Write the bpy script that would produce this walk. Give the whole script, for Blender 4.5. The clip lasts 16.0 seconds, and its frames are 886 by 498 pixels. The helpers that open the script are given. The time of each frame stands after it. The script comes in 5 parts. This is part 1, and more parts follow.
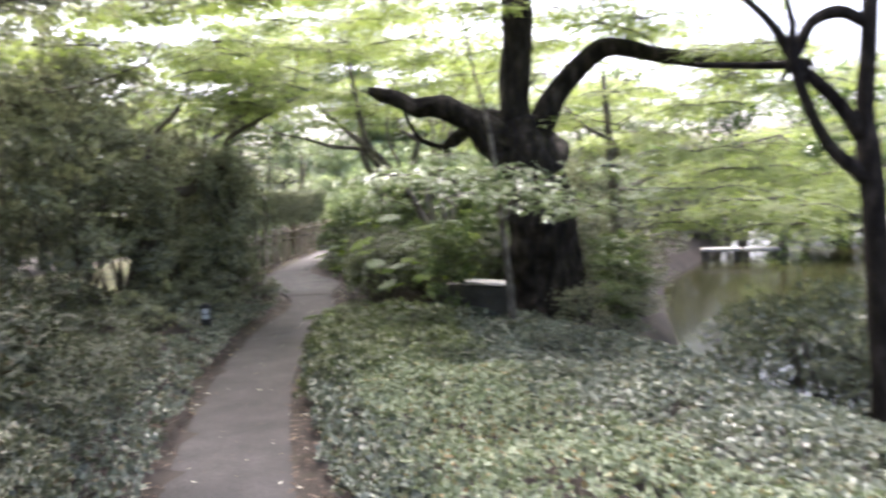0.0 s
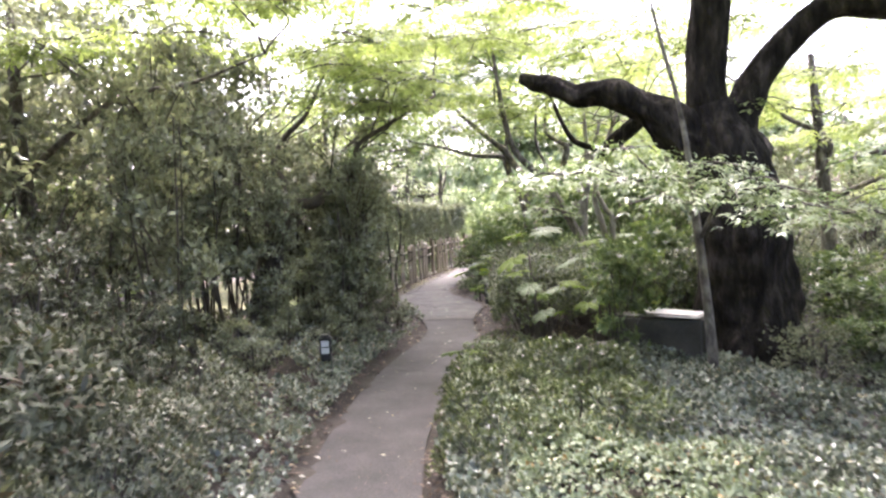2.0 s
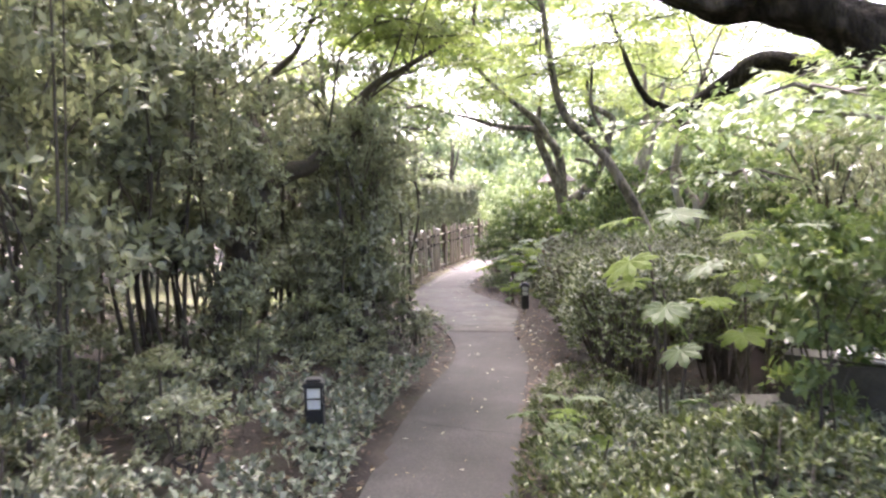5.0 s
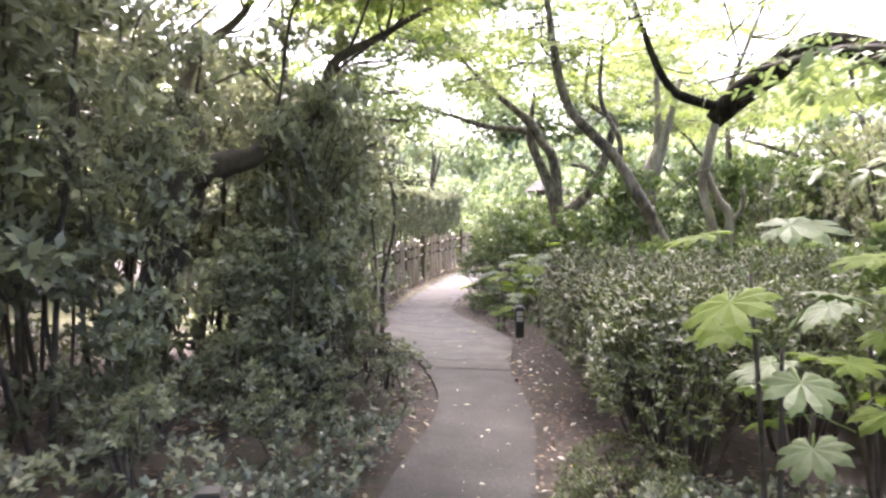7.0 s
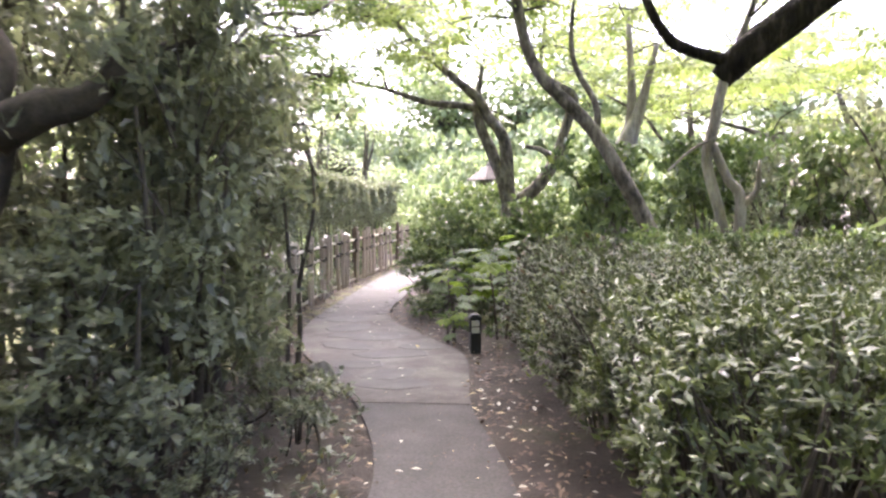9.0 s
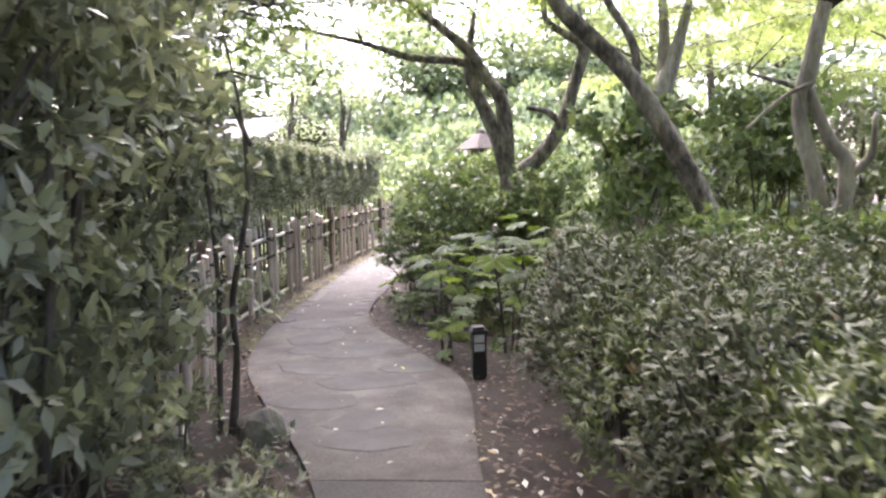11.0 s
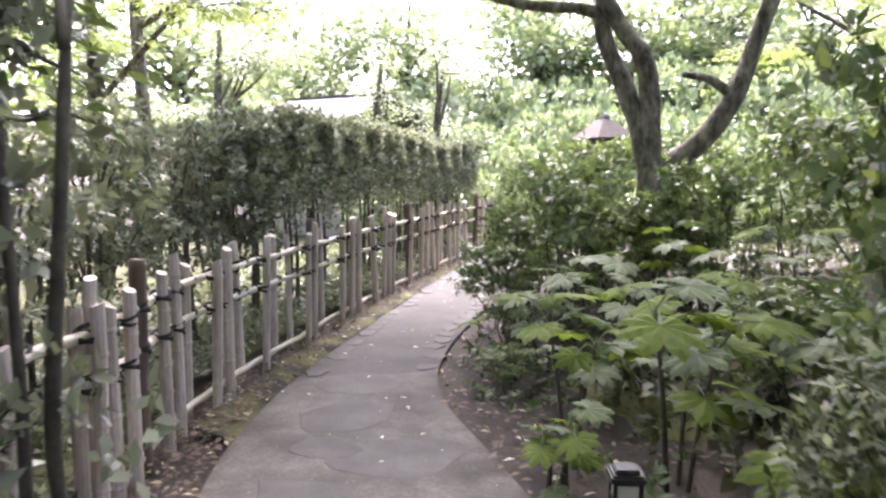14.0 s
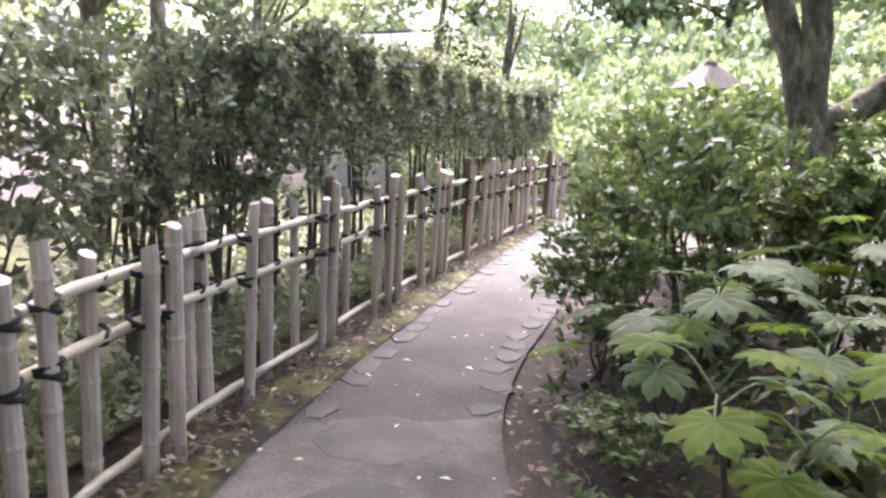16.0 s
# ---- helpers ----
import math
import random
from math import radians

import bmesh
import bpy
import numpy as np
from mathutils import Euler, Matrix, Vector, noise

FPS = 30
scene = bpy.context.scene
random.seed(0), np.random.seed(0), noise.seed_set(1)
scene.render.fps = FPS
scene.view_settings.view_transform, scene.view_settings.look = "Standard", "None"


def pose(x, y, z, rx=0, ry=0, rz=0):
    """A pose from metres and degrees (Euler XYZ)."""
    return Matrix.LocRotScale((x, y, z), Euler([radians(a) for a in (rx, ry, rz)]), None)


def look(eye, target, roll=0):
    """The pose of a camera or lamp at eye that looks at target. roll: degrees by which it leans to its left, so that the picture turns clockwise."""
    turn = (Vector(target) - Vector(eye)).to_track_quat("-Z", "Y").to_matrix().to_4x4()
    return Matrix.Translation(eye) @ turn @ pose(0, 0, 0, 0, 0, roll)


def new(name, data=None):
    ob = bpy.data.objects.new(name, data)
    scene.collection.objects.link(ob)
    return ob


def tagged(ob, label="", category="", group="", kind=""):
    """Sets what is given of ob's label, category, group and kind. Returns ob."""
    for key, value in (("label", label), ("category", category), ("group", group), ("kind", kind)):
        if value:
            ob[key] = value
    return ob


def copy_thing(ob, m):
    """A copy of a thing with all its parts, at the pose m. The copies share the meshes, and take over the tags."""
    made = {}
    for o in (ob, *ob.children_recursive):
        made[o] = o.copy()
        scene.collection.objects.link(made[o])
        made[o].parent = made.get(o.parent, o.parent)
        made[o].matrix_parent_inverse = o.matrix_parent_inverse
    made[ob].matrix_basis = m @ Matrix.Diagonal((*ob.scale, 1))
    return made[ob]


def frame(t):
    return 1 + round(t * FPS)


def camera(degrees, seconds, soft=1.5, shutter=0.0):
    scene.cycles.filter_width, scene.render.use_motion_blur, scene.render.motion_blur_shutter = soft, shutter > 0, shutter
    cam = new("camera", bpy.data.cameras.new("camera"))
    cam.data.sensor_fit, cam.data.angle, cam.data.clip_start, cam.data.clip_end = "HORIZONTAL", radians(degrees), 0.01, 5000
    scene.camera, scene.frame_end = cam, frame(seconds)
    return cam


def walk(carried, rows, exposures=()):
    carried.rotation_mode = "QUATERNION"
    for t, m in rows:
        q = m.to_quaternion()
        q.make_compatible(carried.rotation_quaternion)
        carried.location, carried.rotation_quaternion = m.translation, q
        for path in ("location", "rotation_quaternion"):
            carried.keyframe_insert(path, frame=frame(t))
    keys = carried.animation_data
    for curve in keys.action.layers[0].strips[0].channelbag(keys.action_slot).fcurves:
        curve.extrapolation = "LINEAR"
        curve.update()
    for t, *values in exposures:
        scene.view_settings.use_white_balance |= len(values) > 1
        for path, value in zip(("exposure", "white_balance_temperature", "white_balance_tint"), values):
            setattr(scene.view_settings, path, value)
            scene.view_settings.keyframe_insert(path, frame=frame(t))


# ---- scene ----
cam = camera(61.9, 16.0, 2.4, 0.5)
PATH = [
    (0, (1.468, -1.331, 1.865), (1.058, 0.62, 1.698), -2.8),
    (0.5, (1.36, -0.927, 1.828), (0.709, 0.958, 1.676), -2.6),
    (1, (1.205, -0.497, 1.793), (0.551, 1.386, 1.635), -2.9),
    (1.5, (1.036, -0.046, 1.79), (0.254, 1.79, 1.647), -3.2),
    (2, (0.779, 0.369, 1.785), (0.016, 2.215, 1.68), -3.4),
    (2.5, (0.508, 0.822, 1.759), (-0.294, 2.652, 1.681), -2.7),
    (3, (0.225, 1.229, 1.748), (-0.564, 3.064, 1.637), -2.1),
    (3.5, (-0.051, 1.645, 1.713), (-0.829, 3.481, 1.561), -2.8),
    (4, (-0.319, 2.058, 1.684), (-1.151, 3.871, 1.535), -2.6),
    (4.2, (-0.428, 2.228, 1.686), (-1.183, 4.075, 1.552), -2.7),
    (6.3, (-1.249, 3.99, 1.624), (-2.007, 5.834, 1.471), -0.2),
    (6.5, (-1.316, 4.112, 1.639), (-2.026, 5.977, 1.512), 0.5),
    (7, (-1.476, 4.552, 1.61), (-2.169, 6.425, 1.495), -0.6),
    (7.5, (-1.652, 4.956, 1.579), (-2.32, 6.838, 1.462), -0.0),
    (8, (-1.806, 5.428, 1.531), (-2.398, 7.333, 1.399), -0.3),
    (8.5, (-1.991, 5.878, 1.505), (-2.635, 7.767, 1.378), -0.0),
    (9, (-2.151, 6.327, 1.475), (-2.673, 8.253, 1.348), -0.6),
    (9.2, (-2.184, 6.518, 1.454), (-2.72, 8.44, 1.321), -1.4),
    (11.3, (-2.725, 8.351, 1.519), (-3.21, 10.28, 1.31), -1.7),
    (11.5, (-2.766, 8.545, 1.518), (-3.288, 10.466, 1.329), -0.7),
    (12, (-2.865, 9.021, 1.488), (-3.471, 10.916, 1.284), 0.4),
    (12.5, (-2.973, 9.43, 1.479), (-3.493, 11.351, 1.273), -0.4),
    (13, (-3.097, 9.852, 1.455), (-3.768, 11.719, 1.201), 0.3),
    (13.2, (-3.165, 10.032, 1.45), (-3.872, 11.885, 1.196), -0.4),
    (13.5, (-3.258, 10.279, 1.45), (-3.95, 12.141, 1.218), -0.0),
    (14, (-3.374, 10.71, 1.445), (-4.13, 12.549, 1.23), 0.1),
    (14.5, (-3.55, 11.173, 1.43), (-4.334, 12.998, 1.201), 1.0),
    (15, (-3.738, 11.615, 1.402), (-4.556, 13.42, 1.134), 1.0),
    (15.5, (-3.971, 12.025, 1.384), (-4.847, 13.798, 1.088), 2.1),
    (16, (-4.166, 12.386, 1.394), (-5.051, 14.146, 1.048), 2.4),
]
EXPOSURES = [(0.0, 2.6, 5950, 17), (3.0, 3.42, 6050, 24), (9.0, 3.48, 6000, 25), (12.5, 3.22, 5900, 24), (16.0, 3.36, 5850, 25)]
walk(cam, [(t, look(eye, target, roll)) for t, eye, target, roll in PATH], EXPOSURES)

# ---- light ----
world = bpy.data.worlds.new("sky")
scene.world = world
world.use_nodes = True
wn = world.node_tree
sky = wn.nodes.new("ShaderNodeTexSky")
sky.sky_type = "NISHITA"
sky.sun_disc = False
sky.sun_elevation, sky.sun_rotation = radians(58), radians(-25)
sky.air_density, sky.dust_density, sky.ozone_density = 0.6, 7.0, 0.3
wn.nodes["Background"].inputs[1].default_value = 0.15
wn.links.new(sky.outputs[0], wn.nodes["Background"].inputs[0])
sun = new("sun", bpy.data.lights.new("sun", "SUN"))
sun.data.energy, sun.data.angle, sun.data.color = 1.3, radians(12), (1.0, 0.95, 0.87)
sun.matrix_world = look((-12, 25, 45), (0, 0, 0))


# ---- materials ----
def shader(name):
    m = bpy.data.materials.new(name)
    m.use_nodes = True
    t = m.node_tree
    return m, t, t.nodes["Principled BSDF"], t.nodes["Material Output"]


def ramp(t, fac, stops):
    r = t.nodes.new("ShaderNodeValToRGB")
    while len(r.color_ramp.elements) < len(stops):
        r.color_ramp.elements.new(0.5)
    for e, (p, c) in zip(r.color_ramp.elements, stops):
        e.position, e.color = p, (*c, 1)
    t.links.new(fac, r.inputs[0])
    return r.outputs[0]


def noise_out(t, scale, detail=5.0, rough=0.6, stretch=(1, 1, 1)):
    co = t.nodes.new("ShaderNodeTexCoord")
    mp = t.nodes.new("ShaderNodeMapping")
    mp.inputs["Scale"].default_value = stretch
    n = t.nodes.new("ShaderNodeTexNoise")
    n.inputs["Scale"].default_value, n.inputs["Detail"].default_value, n.inputs["Roughness"].default_value = scale, detail, rough
    t.links.new(co.outputs["Object"], mp.inputs[0])
    t.links.new(mp.outputs[0], n.inputs["Vector"])
    return n.outputs[0]


def mix(t, fac, a, b, how="MIX"):
    n = t.nodes.new("ShaderNodeMix")
    n.data_type, n.blend_type = "RGBA", how
    for value, socket in ((fac, n.inputs["Factor"]), (a, n.inputs["A"]), (b, n.inputs["B"])):
        if isinstance(value, (int, float)):
            socket.default_value = value
        elif isinstance(value, tuple):
            socket.default_value = (*value, 1)
        else:
            t.links.new(value, socket)
    return n.outputs["Result"]


def bump(t, bsdf, height, strength=0.4, distance=0.02):
    b = t.nodes.new("ShaderNodeBump")
    b.inputs["Strength"].default_value, b.inputs["Distance"].default_value = strength, distance
    t.links.new(height, b.inputs["Height"])
    t.links.new(b.outputs[0], bsdf.inputs["Normal"])


def surface(name, stops, scale=8, fine=60, rough=0.85, relief=0.4, depth=0.01, stretch=(1, 1, 1), grain=0.35, per_object=0.0):
    """A stony, earthy or woody surface: stains at one scale, grain at another."""
    m, t, b, _ = shader(name)
    big, small = noise_out(t, scale, stretch=stretch), noise_out(t, fine, 3, stretch=stretch)
    c = ramp(t, big, stops)
    c = mix(t, grain, c, ramp(t, small, [(0.3, (0.25, 0.25, 0.25)), (0.7, (1, 1, 1))]), "MULTIPLY")
    if per_object:
        info = t.nodes.new("ShaderNodeObjectInfo")
        c = mix(t, per_object, c, ramp(t, info.outputs["Random"], [(0, (0.35, 0.32, 0.3)), (1, (1, 1, 1))]), "MULTIPLY")
    t.links.new(c, b.inputs["Base Color"])
    b.inputs["Roughness"].default_value = rough
    bump(t, b, mix(t, 0.5, big, small), relief, depth)
    return m


def leaf_material(name, dark, light, rough=0.42, through_light=0.25, odd=None):
    """Leaves: each blade its own tint, patches of tint over the plant, some light passing through."""
    m, t, b, out = shader(name)
    geo = t.nodes.new("ShaderNodeNewGeometry")
    stops = [(0.0, dark), (0.75, light)] + ([(0.93, light), (0.97, odd)] if odd else [])
    c = ramp(t, geo.outputs["Random Per Island"], stops)
    patch = noise_out(t, 1.3, 3)
    c = mix(t, 0.5, c, ramp(t, patch, [(0.35, (0.5, 0.5, 0.45)), (0.65, (1, 1, 1))]), "MULTIPLY")
    t.links.new(c, b.inputs["Base Color"])
    b.inputs["Roughness"].default_value = rough
    tr = t.nodes.new("ShaderNodeBsdfTranslucent")
    t.links.new(mix(t, 0.5, c, (0.92, 1.0, 0.4), "MULTIPLY"), tr.inputs[0])
    ms = t.nodes.new("ShaderNodeMixShader")
    ms.inputs[0].default_value = through_light
    t.links.new(b.outputs[0], ms.inputs[1])
    t.links.new(tr.outputs[0], ms.inputs[2])
    t.links.new(ms.outputs[0], out.inputs["Surface"])
    return m


SOIL = surface("soil", [(0.3, (0.03, 0.022, 0.017)), (0.55, (0.065, 0.05, 0.04)), (0.75, (0.06, 0.062, 0.03))], 1.6, 45, 0.95, 0.8, 0.03)
ASPHALT = surface("asphalt", [(0.3, (0.055, 0.05, 0.046)), (0.5, (0.08, 0.072, 0.067)), (0.72, (0.115, 0.104, 0.097))], 2.0, 48, 0.9, 0.8, 0.008, grain=0.65)
CONCRETE = surface("concrete", [(0.34, (0.06, 0.051, 0.044)), (0.5, (0.105, 0.092, 0.081)), (0.66, (0.165, 0.148, 0.132))], 2.4, 50, 0.88, 0.7, 0.008, grain=0.5)
FLAG = surface("flagstone", [(0.3, (0.062, 0.057, 0.052)), (0.55, (0.1, 0.092, 0.084)), (0.75, (0.14, 0.13, 0.12))], 3.0, 120, 0.8, 0.4, 0.006, per_object=0.35)
ROCK = surface("rock", [(0.3, (0.08, 0.075, 0.065)), (0.5, (0.17, 0.155, 0.135)), (0.7, (0.14, 0.15, 0.09))], 5, 60, 0.9, 0.7, 0.02)
PALE_STONE = surface("pale_stone", [(0.3, (0.25, 0.24, 0.22)), (0.6, (0.45, 0.43, 0.4)), (0.8, (0.38, 0.4, 0.32))], 4, 70, 0.85, 0.5, 0.01)
DARK_STONE = surface("dark_stone", [(0.3, (0.045, 0.04, 0.033)), (0.6, (0.1, 0.09, 0.074)), (0.8, (0.075, 0.085, 0.05))], 3, 60, 0.9, 0.6, 0.015)
MOSS = surface("moss", [(0.42, (0.03, 0.024, 0.018)), (0.5, (0.072, 0.068, 0.023)), (0.62, (0.125, 0.124, 0.036))], 3.5, 90, 0.95, 0.9, 0.02)
BARK_DARK = surface("dark_bark", [(0.3, (0.01, 0.008, 0.0066)), (0.52, (0.03, 0.0245, 0.02)), (0.72, (0.085, 0.07, 0.058))], 9, 30, 0.98, 1.0, 0.06, (1, 1, 0.3), 0.6)
BARK_DARK.node_tree.nodes["Principled BSDF"].inputs["Specular IOR Level"].default_value = 0.15
BARK_GREY = surface("grey_bark", [(0.36, (0.05, 0.042, 0.034)), (0.5, (0.16, 0.135, 0.11)), (0.6, (0.24, 0.21, 0.175)), (0.72, (0.36, 0.325, 0.275))], 11, 38, 0.95, 1.0, 0.03, (1, 1, 0.45), 0.6)
BARK_PALE = surface("pale_bark", [(0.34, (0.13, 0.105, 0.085)), (0.5, (0.3, 0.26, 0.22)), (0.68, (0.47, 0.425, 0.37))], 8, 40, 0.85, 0.7, 0.02, (1, 1, 0.3), 0.5)
TWIG = surface("twig_bark", [(0.3, (0.045, 0.036, 0.028)), (0.7, (0.12, 0.1, 0.08))], 12, 60, 0.9, 0.5, 0.01)
BAMBOO = surface("weathered_bamboo", [(0.3, (0.38, 0.305, 0.26)), (0.5, (0.6, 0.51, 0.45)), (0.75, (0.74, 0.665, 0.595))], 4, 40, 0.5, 0.35, 0.004, (3, 3, 0.5), 0.4, 0.32)
RAIL_BAMBOO = surface("pale_bamboo", [(0.3, (0.42, 0.35, 0.25)), (0.55, (0.6, 0.54, 0.43)), (0.8, (0.7, 0.66, 0.58))], 4, 40, 0.4, 0.3, 0.003, (0.6, 0.6, 0.6), 0.3, 0.25)
POST_WOOD = surface("brown_post_wood", [(0.3, (0.09, 0.06, 0.045)), (0.6, (0.18, 0.13, 0.1)), (0.8, (0.24, 0.19, 0.155))], 5, 50, 0.85, 0.6, 0.006, (3, 3, 0.4), 0.4, 0.3)
ROPE = surface("black_rope", [(0.3, (0.01, 0.009, 0.008)), (0.7, (0.03, 0.027, 0.024))], 30, 200, 0.9, 0.6, 0.003)
LAMP_BLACK = surface("lamp_black_metal", [(0.3, (0.012, 0.012, 0.012)), (0.7, (0.03, 0.029, 0.027))], 8, 80, 0.5, 0.2, 0.002)
LAMP_WHITE = surface("lamp_white_panel", [(0.3, (0.6, 0.6, 0.57)), (0.7, (0.78, 0.78, 0.75))], 6, 60, 0.5, 0.1, 0.001, grain=0.1)
ROOF = surface("bark_roof", [(0.3, (0.06, 0.054, 0.048)), (0.6, (0.12, 0.108, 0.098)), (0.8, (0.17, 0.157, 0.143))], 4, 50, 0.9, 0.7, 0.02)
WOOD_DARK = surface("dark_wood", [(0.3, (0.03, 0.022, 0.016)), (0.7, (0.08, 0.06, 0.045))], 6, 60, 0.85, 0.5, 0.006, (3, 3, 0.4))
PLASTER = surface("plaster", [(0.3, (0.4, 0.36, 0.3)), (0.7, (0.55, 0.5, 0.42))], 3, 50, 0.9, 0.3, 0.004)

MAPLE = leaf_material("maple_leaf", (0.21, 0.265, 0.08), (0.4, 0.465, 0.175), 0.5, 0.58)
# maple leaf again, with canopy shade put into a darker, greyer colour
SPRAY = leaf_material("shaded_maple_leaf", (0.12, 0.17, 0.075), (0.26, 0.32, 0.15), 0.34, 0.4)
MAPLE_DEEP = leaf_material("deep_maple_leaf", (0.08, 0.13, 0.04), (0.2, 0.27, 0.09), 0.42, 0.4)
AZALEA = leaf_material("azalea_leaf", (0.054, 0.062, 0.034), (0.152, 0.162, 0.093), 0.5, 0.24, (0.15, 0.105, 0.06))
AZALEA_BRIGHT = leaf_material("bright_azalea_leaf", (0.048, 0.063, 0.025), (0.145, 0.17, 0.06), 0.4, 0.28, (0.24, 0.28, 0.08))
CAMELLIA = leaf_material("camellia_leaf", (0.128, 0.138, 0.098), (0.325, 0.338, 0.238), 0.28, 0.43)
BROADLEAF = leaf_material("broad_evergreen_leaf", (0.08, 0.12, 0.045), (0.2, 0.255, 0.1), 0.34, 0.42, (0.28, 0.32, 0.1))
HEDGE = leaf_material("hedge_leaf", (0.118, 0.134, 0.09), (0.31, 0.332, 0.225), 0.32, 0.4)
COVER = leaf_material("cover_leaf", (0.09, 0.104, 0.076), (0.24, 0.262, 0.195), 0.38, 0.2, (0.22, 0.19, 0.1))
COVER_PALE = leaf_material("pale_cover_leaf", (0.15, 0.18, 0.1), (0.28, 0.32, 0.2), 0.6, 0.22, (0.3, 0.2, 0.08))
FATSIA = leaf_material("fatsia_leaf", (0.1, 0.155, 0.022), (0.19, 0.26, 0.045), 0.62, 0.55)
FATSIA.node_tree.nodes["Principled BSDF"].inputs["Specular IOR Level"].default_value = 0.25
FATSIA_DARK = leaf_material("dark_fatsia_leaf", (0.05, 0.085, 0.03), (0.12, 0.165, 0.06), 0.58, 0.34)
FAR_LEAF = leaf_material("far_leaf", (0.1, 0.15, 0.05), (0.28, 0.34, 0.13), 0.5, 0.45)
# far leaves with the glare and haze of open daylight in their colour
FAR_SUNLIT = leaf_material("far_sunlit_leaf", (0.2, 0.26, 0.12), (0.4, 0.46, 0.26), 0.5, 0.35)
LITTER = leaf_material("fallen_leaf", (0.06, 0.036, 0.024), (0.18, 0.125, 0.088), 0.7, 0.1, (0.5, 0.4, 0.25))
PALE_LITTER = leaf_material("pale_fallen_leaf", (0.4, 0.36, 0.28), (0.62, 0.58, 0.5), 0.7, 0.1, (0.55, 0.4, 0.08))

WATER, wt, wb, _ = shader("pond_water")
wb.inputs["Base Color"].default_value = (0.022, 0.022, 0.009, 1)
wb.inputs["Roughness"].default_value = 0.1
bump(wt, wb, noise_out(wt, 5, 3), 0.15, 0.02)


# ---- mesh helpers ----
def mesh_of(name, verts, faces, material, smooth=False):
    me = bpy.data.meshes.new(name)
    me.from_pydata([tuple(v) for v in verts], [], faces)
    me.materials.append(material)
    if smooth:
        me.polygons.foreach_set("use_smooth", [True] * len(me.polygons))
    me.update()
    return me


def part(name, bm, material, parent=None, label=""):
    me = bpy.data.meshes.new(name)
    bm.to_mesh(me)
    bm.free()
    me.materials.append(material)
    ob = new(name, me)
    ob.parent = parent
    return tagged(ob, label)


def put(name, me, parent=None, label=""):
    ob = new(name, me)
    ob.parent = parent
    return tagged(ob, label)


def thing(name, x, y, z, label, category, group="", kind="", turn=0):
    ob = new(name)
    ob.empty_display_size = 0.2
    ob.matrix_basis = pose(x, y, z, 0, 0, turn)
    return tagged(ob, label, category, group, kind)


def smooth_line(pts, steps=5):
    """Catmull-Rom through the points; any number of values per point."""
    p = np.array(pts, float)
    p = np.vstack([2 * p[0] - p[1], p, 2 * p[-1] - p[-2]])
    out = []
    for i in range(1, len(p) - 2):
        for k in range(steps):
            u = k / steps
            a, b, c, d = p[i - 1], p[i], p[i + 1], p[i + 2]
            out.append(0.5 * (2 * b + (c - a) * u + (2 * a - 5 * b + 4 * c - d) * u * u + (3 * b - a - 3 * c + d) * u ** 3))
    out.append(p[-2])
    return np.array(out)


def tube(pts, sides=8, knobs=0.0, steps=5, seed=0, ridge=0.0):
    """Verts and faces of a round limb through (x, y, z, radius), closed at both ends, with uneven girth."""
    line = smooth_line(pts, steps) if steps > 1 else np.array(pts, float)
    verts, faces, n = [], [], len(line)
    up = np.array((0.31, 0.17, 0.93))
    for i, (x, y, z, r) in enumerate(line):
        d = line[min(i + 1, n - 1), :3] - line[max(i - 1, 0), :3]
        d /= np.linalg.norm(d) + 1e-9
        if i == 0:
            side = np.cross(d, up if abs(d @ up) < 0.95 else np.array((1.0, 0, 0)))
        else:
            side = side - d * (side @ d)
        side /= np.linalg.norm(side)
        other = np.cross(d, side)
        for k in range(sides):
            a = 2 * math.pi * k / sides
            rr = r
            if knobs:
                v = Vector((x * 1.7 + math.cos(a) * 0.8 + seed, y * 1.7 + math.sin(a) * 0.8, z * 1.7))
                rr = r * (1 + knobs * noise.noise(v) + 0.5 * knobs * noise.noise(v * 3.1))
            if ridge:
                rr *= 1 + ridge * noise.noise(Vector((math.cos(a) * 5.5, math.sin(a) * 5.5, z * 0.9 + seed))) + 0.5 * ridge * noise.noise(Vector((math.cos(a) * 14, math.sin(a) * 14, z * 3.5)))
            verts.append(np.array((x, y, z)) + rr * (math.cos(a) * side + math.sin(a) * other))
    for i in range(n - 1):
        for k in range(sides):
            a, b = i * sides + k, i * sides + (k + 1) % sides
            faces.append((a, b, b + sides, a + sides))
    faces.append(tuple(range(sides - 1, -1, -1)))
    faces.append(tuple((n - 1) * sides + k for k in range(sides)))
    return verts, faces


def limb(name, pts, material, parent, sides=8, knobs=0.15, label="", seed=0, steps=5, ridge=0.0):
    v, f = tube(pts, sides, knobs, steps, seed, ridge)
    return put(name, mesh_of(name, v, f, material, True), parent, label)


def merged(pieces):
    verts, faces = [], []
    for v, f in pieces:
        o = len(verts)
        verts.extend(v)
        faces.extend(tuple(i + o for i in q) for q in f)
    return verts, faces


def box(x, y, z, bevel=0.01, m=None, jitter=0.0, rng=None):
    bm = bmesh.new()
    bmesh.ops.create_cube(bm, size=1)
    bmesh.ops.scale(bm, vec=(x, y, z), verts=bm.verts)
    if bevel:
        bmesh.ops.bevel(bm, geom=list(bm.edges), offset=bevel, segments=2, affect="EDGES")
    if jitter:
        for v in bm.verts:
            v.co += Vector(rng.uniform(-jitter, jitter, 3))
    if m is not None:
        bmesh.ops.transform(bm, matrix=m, verts=bm.verts)
    return bm


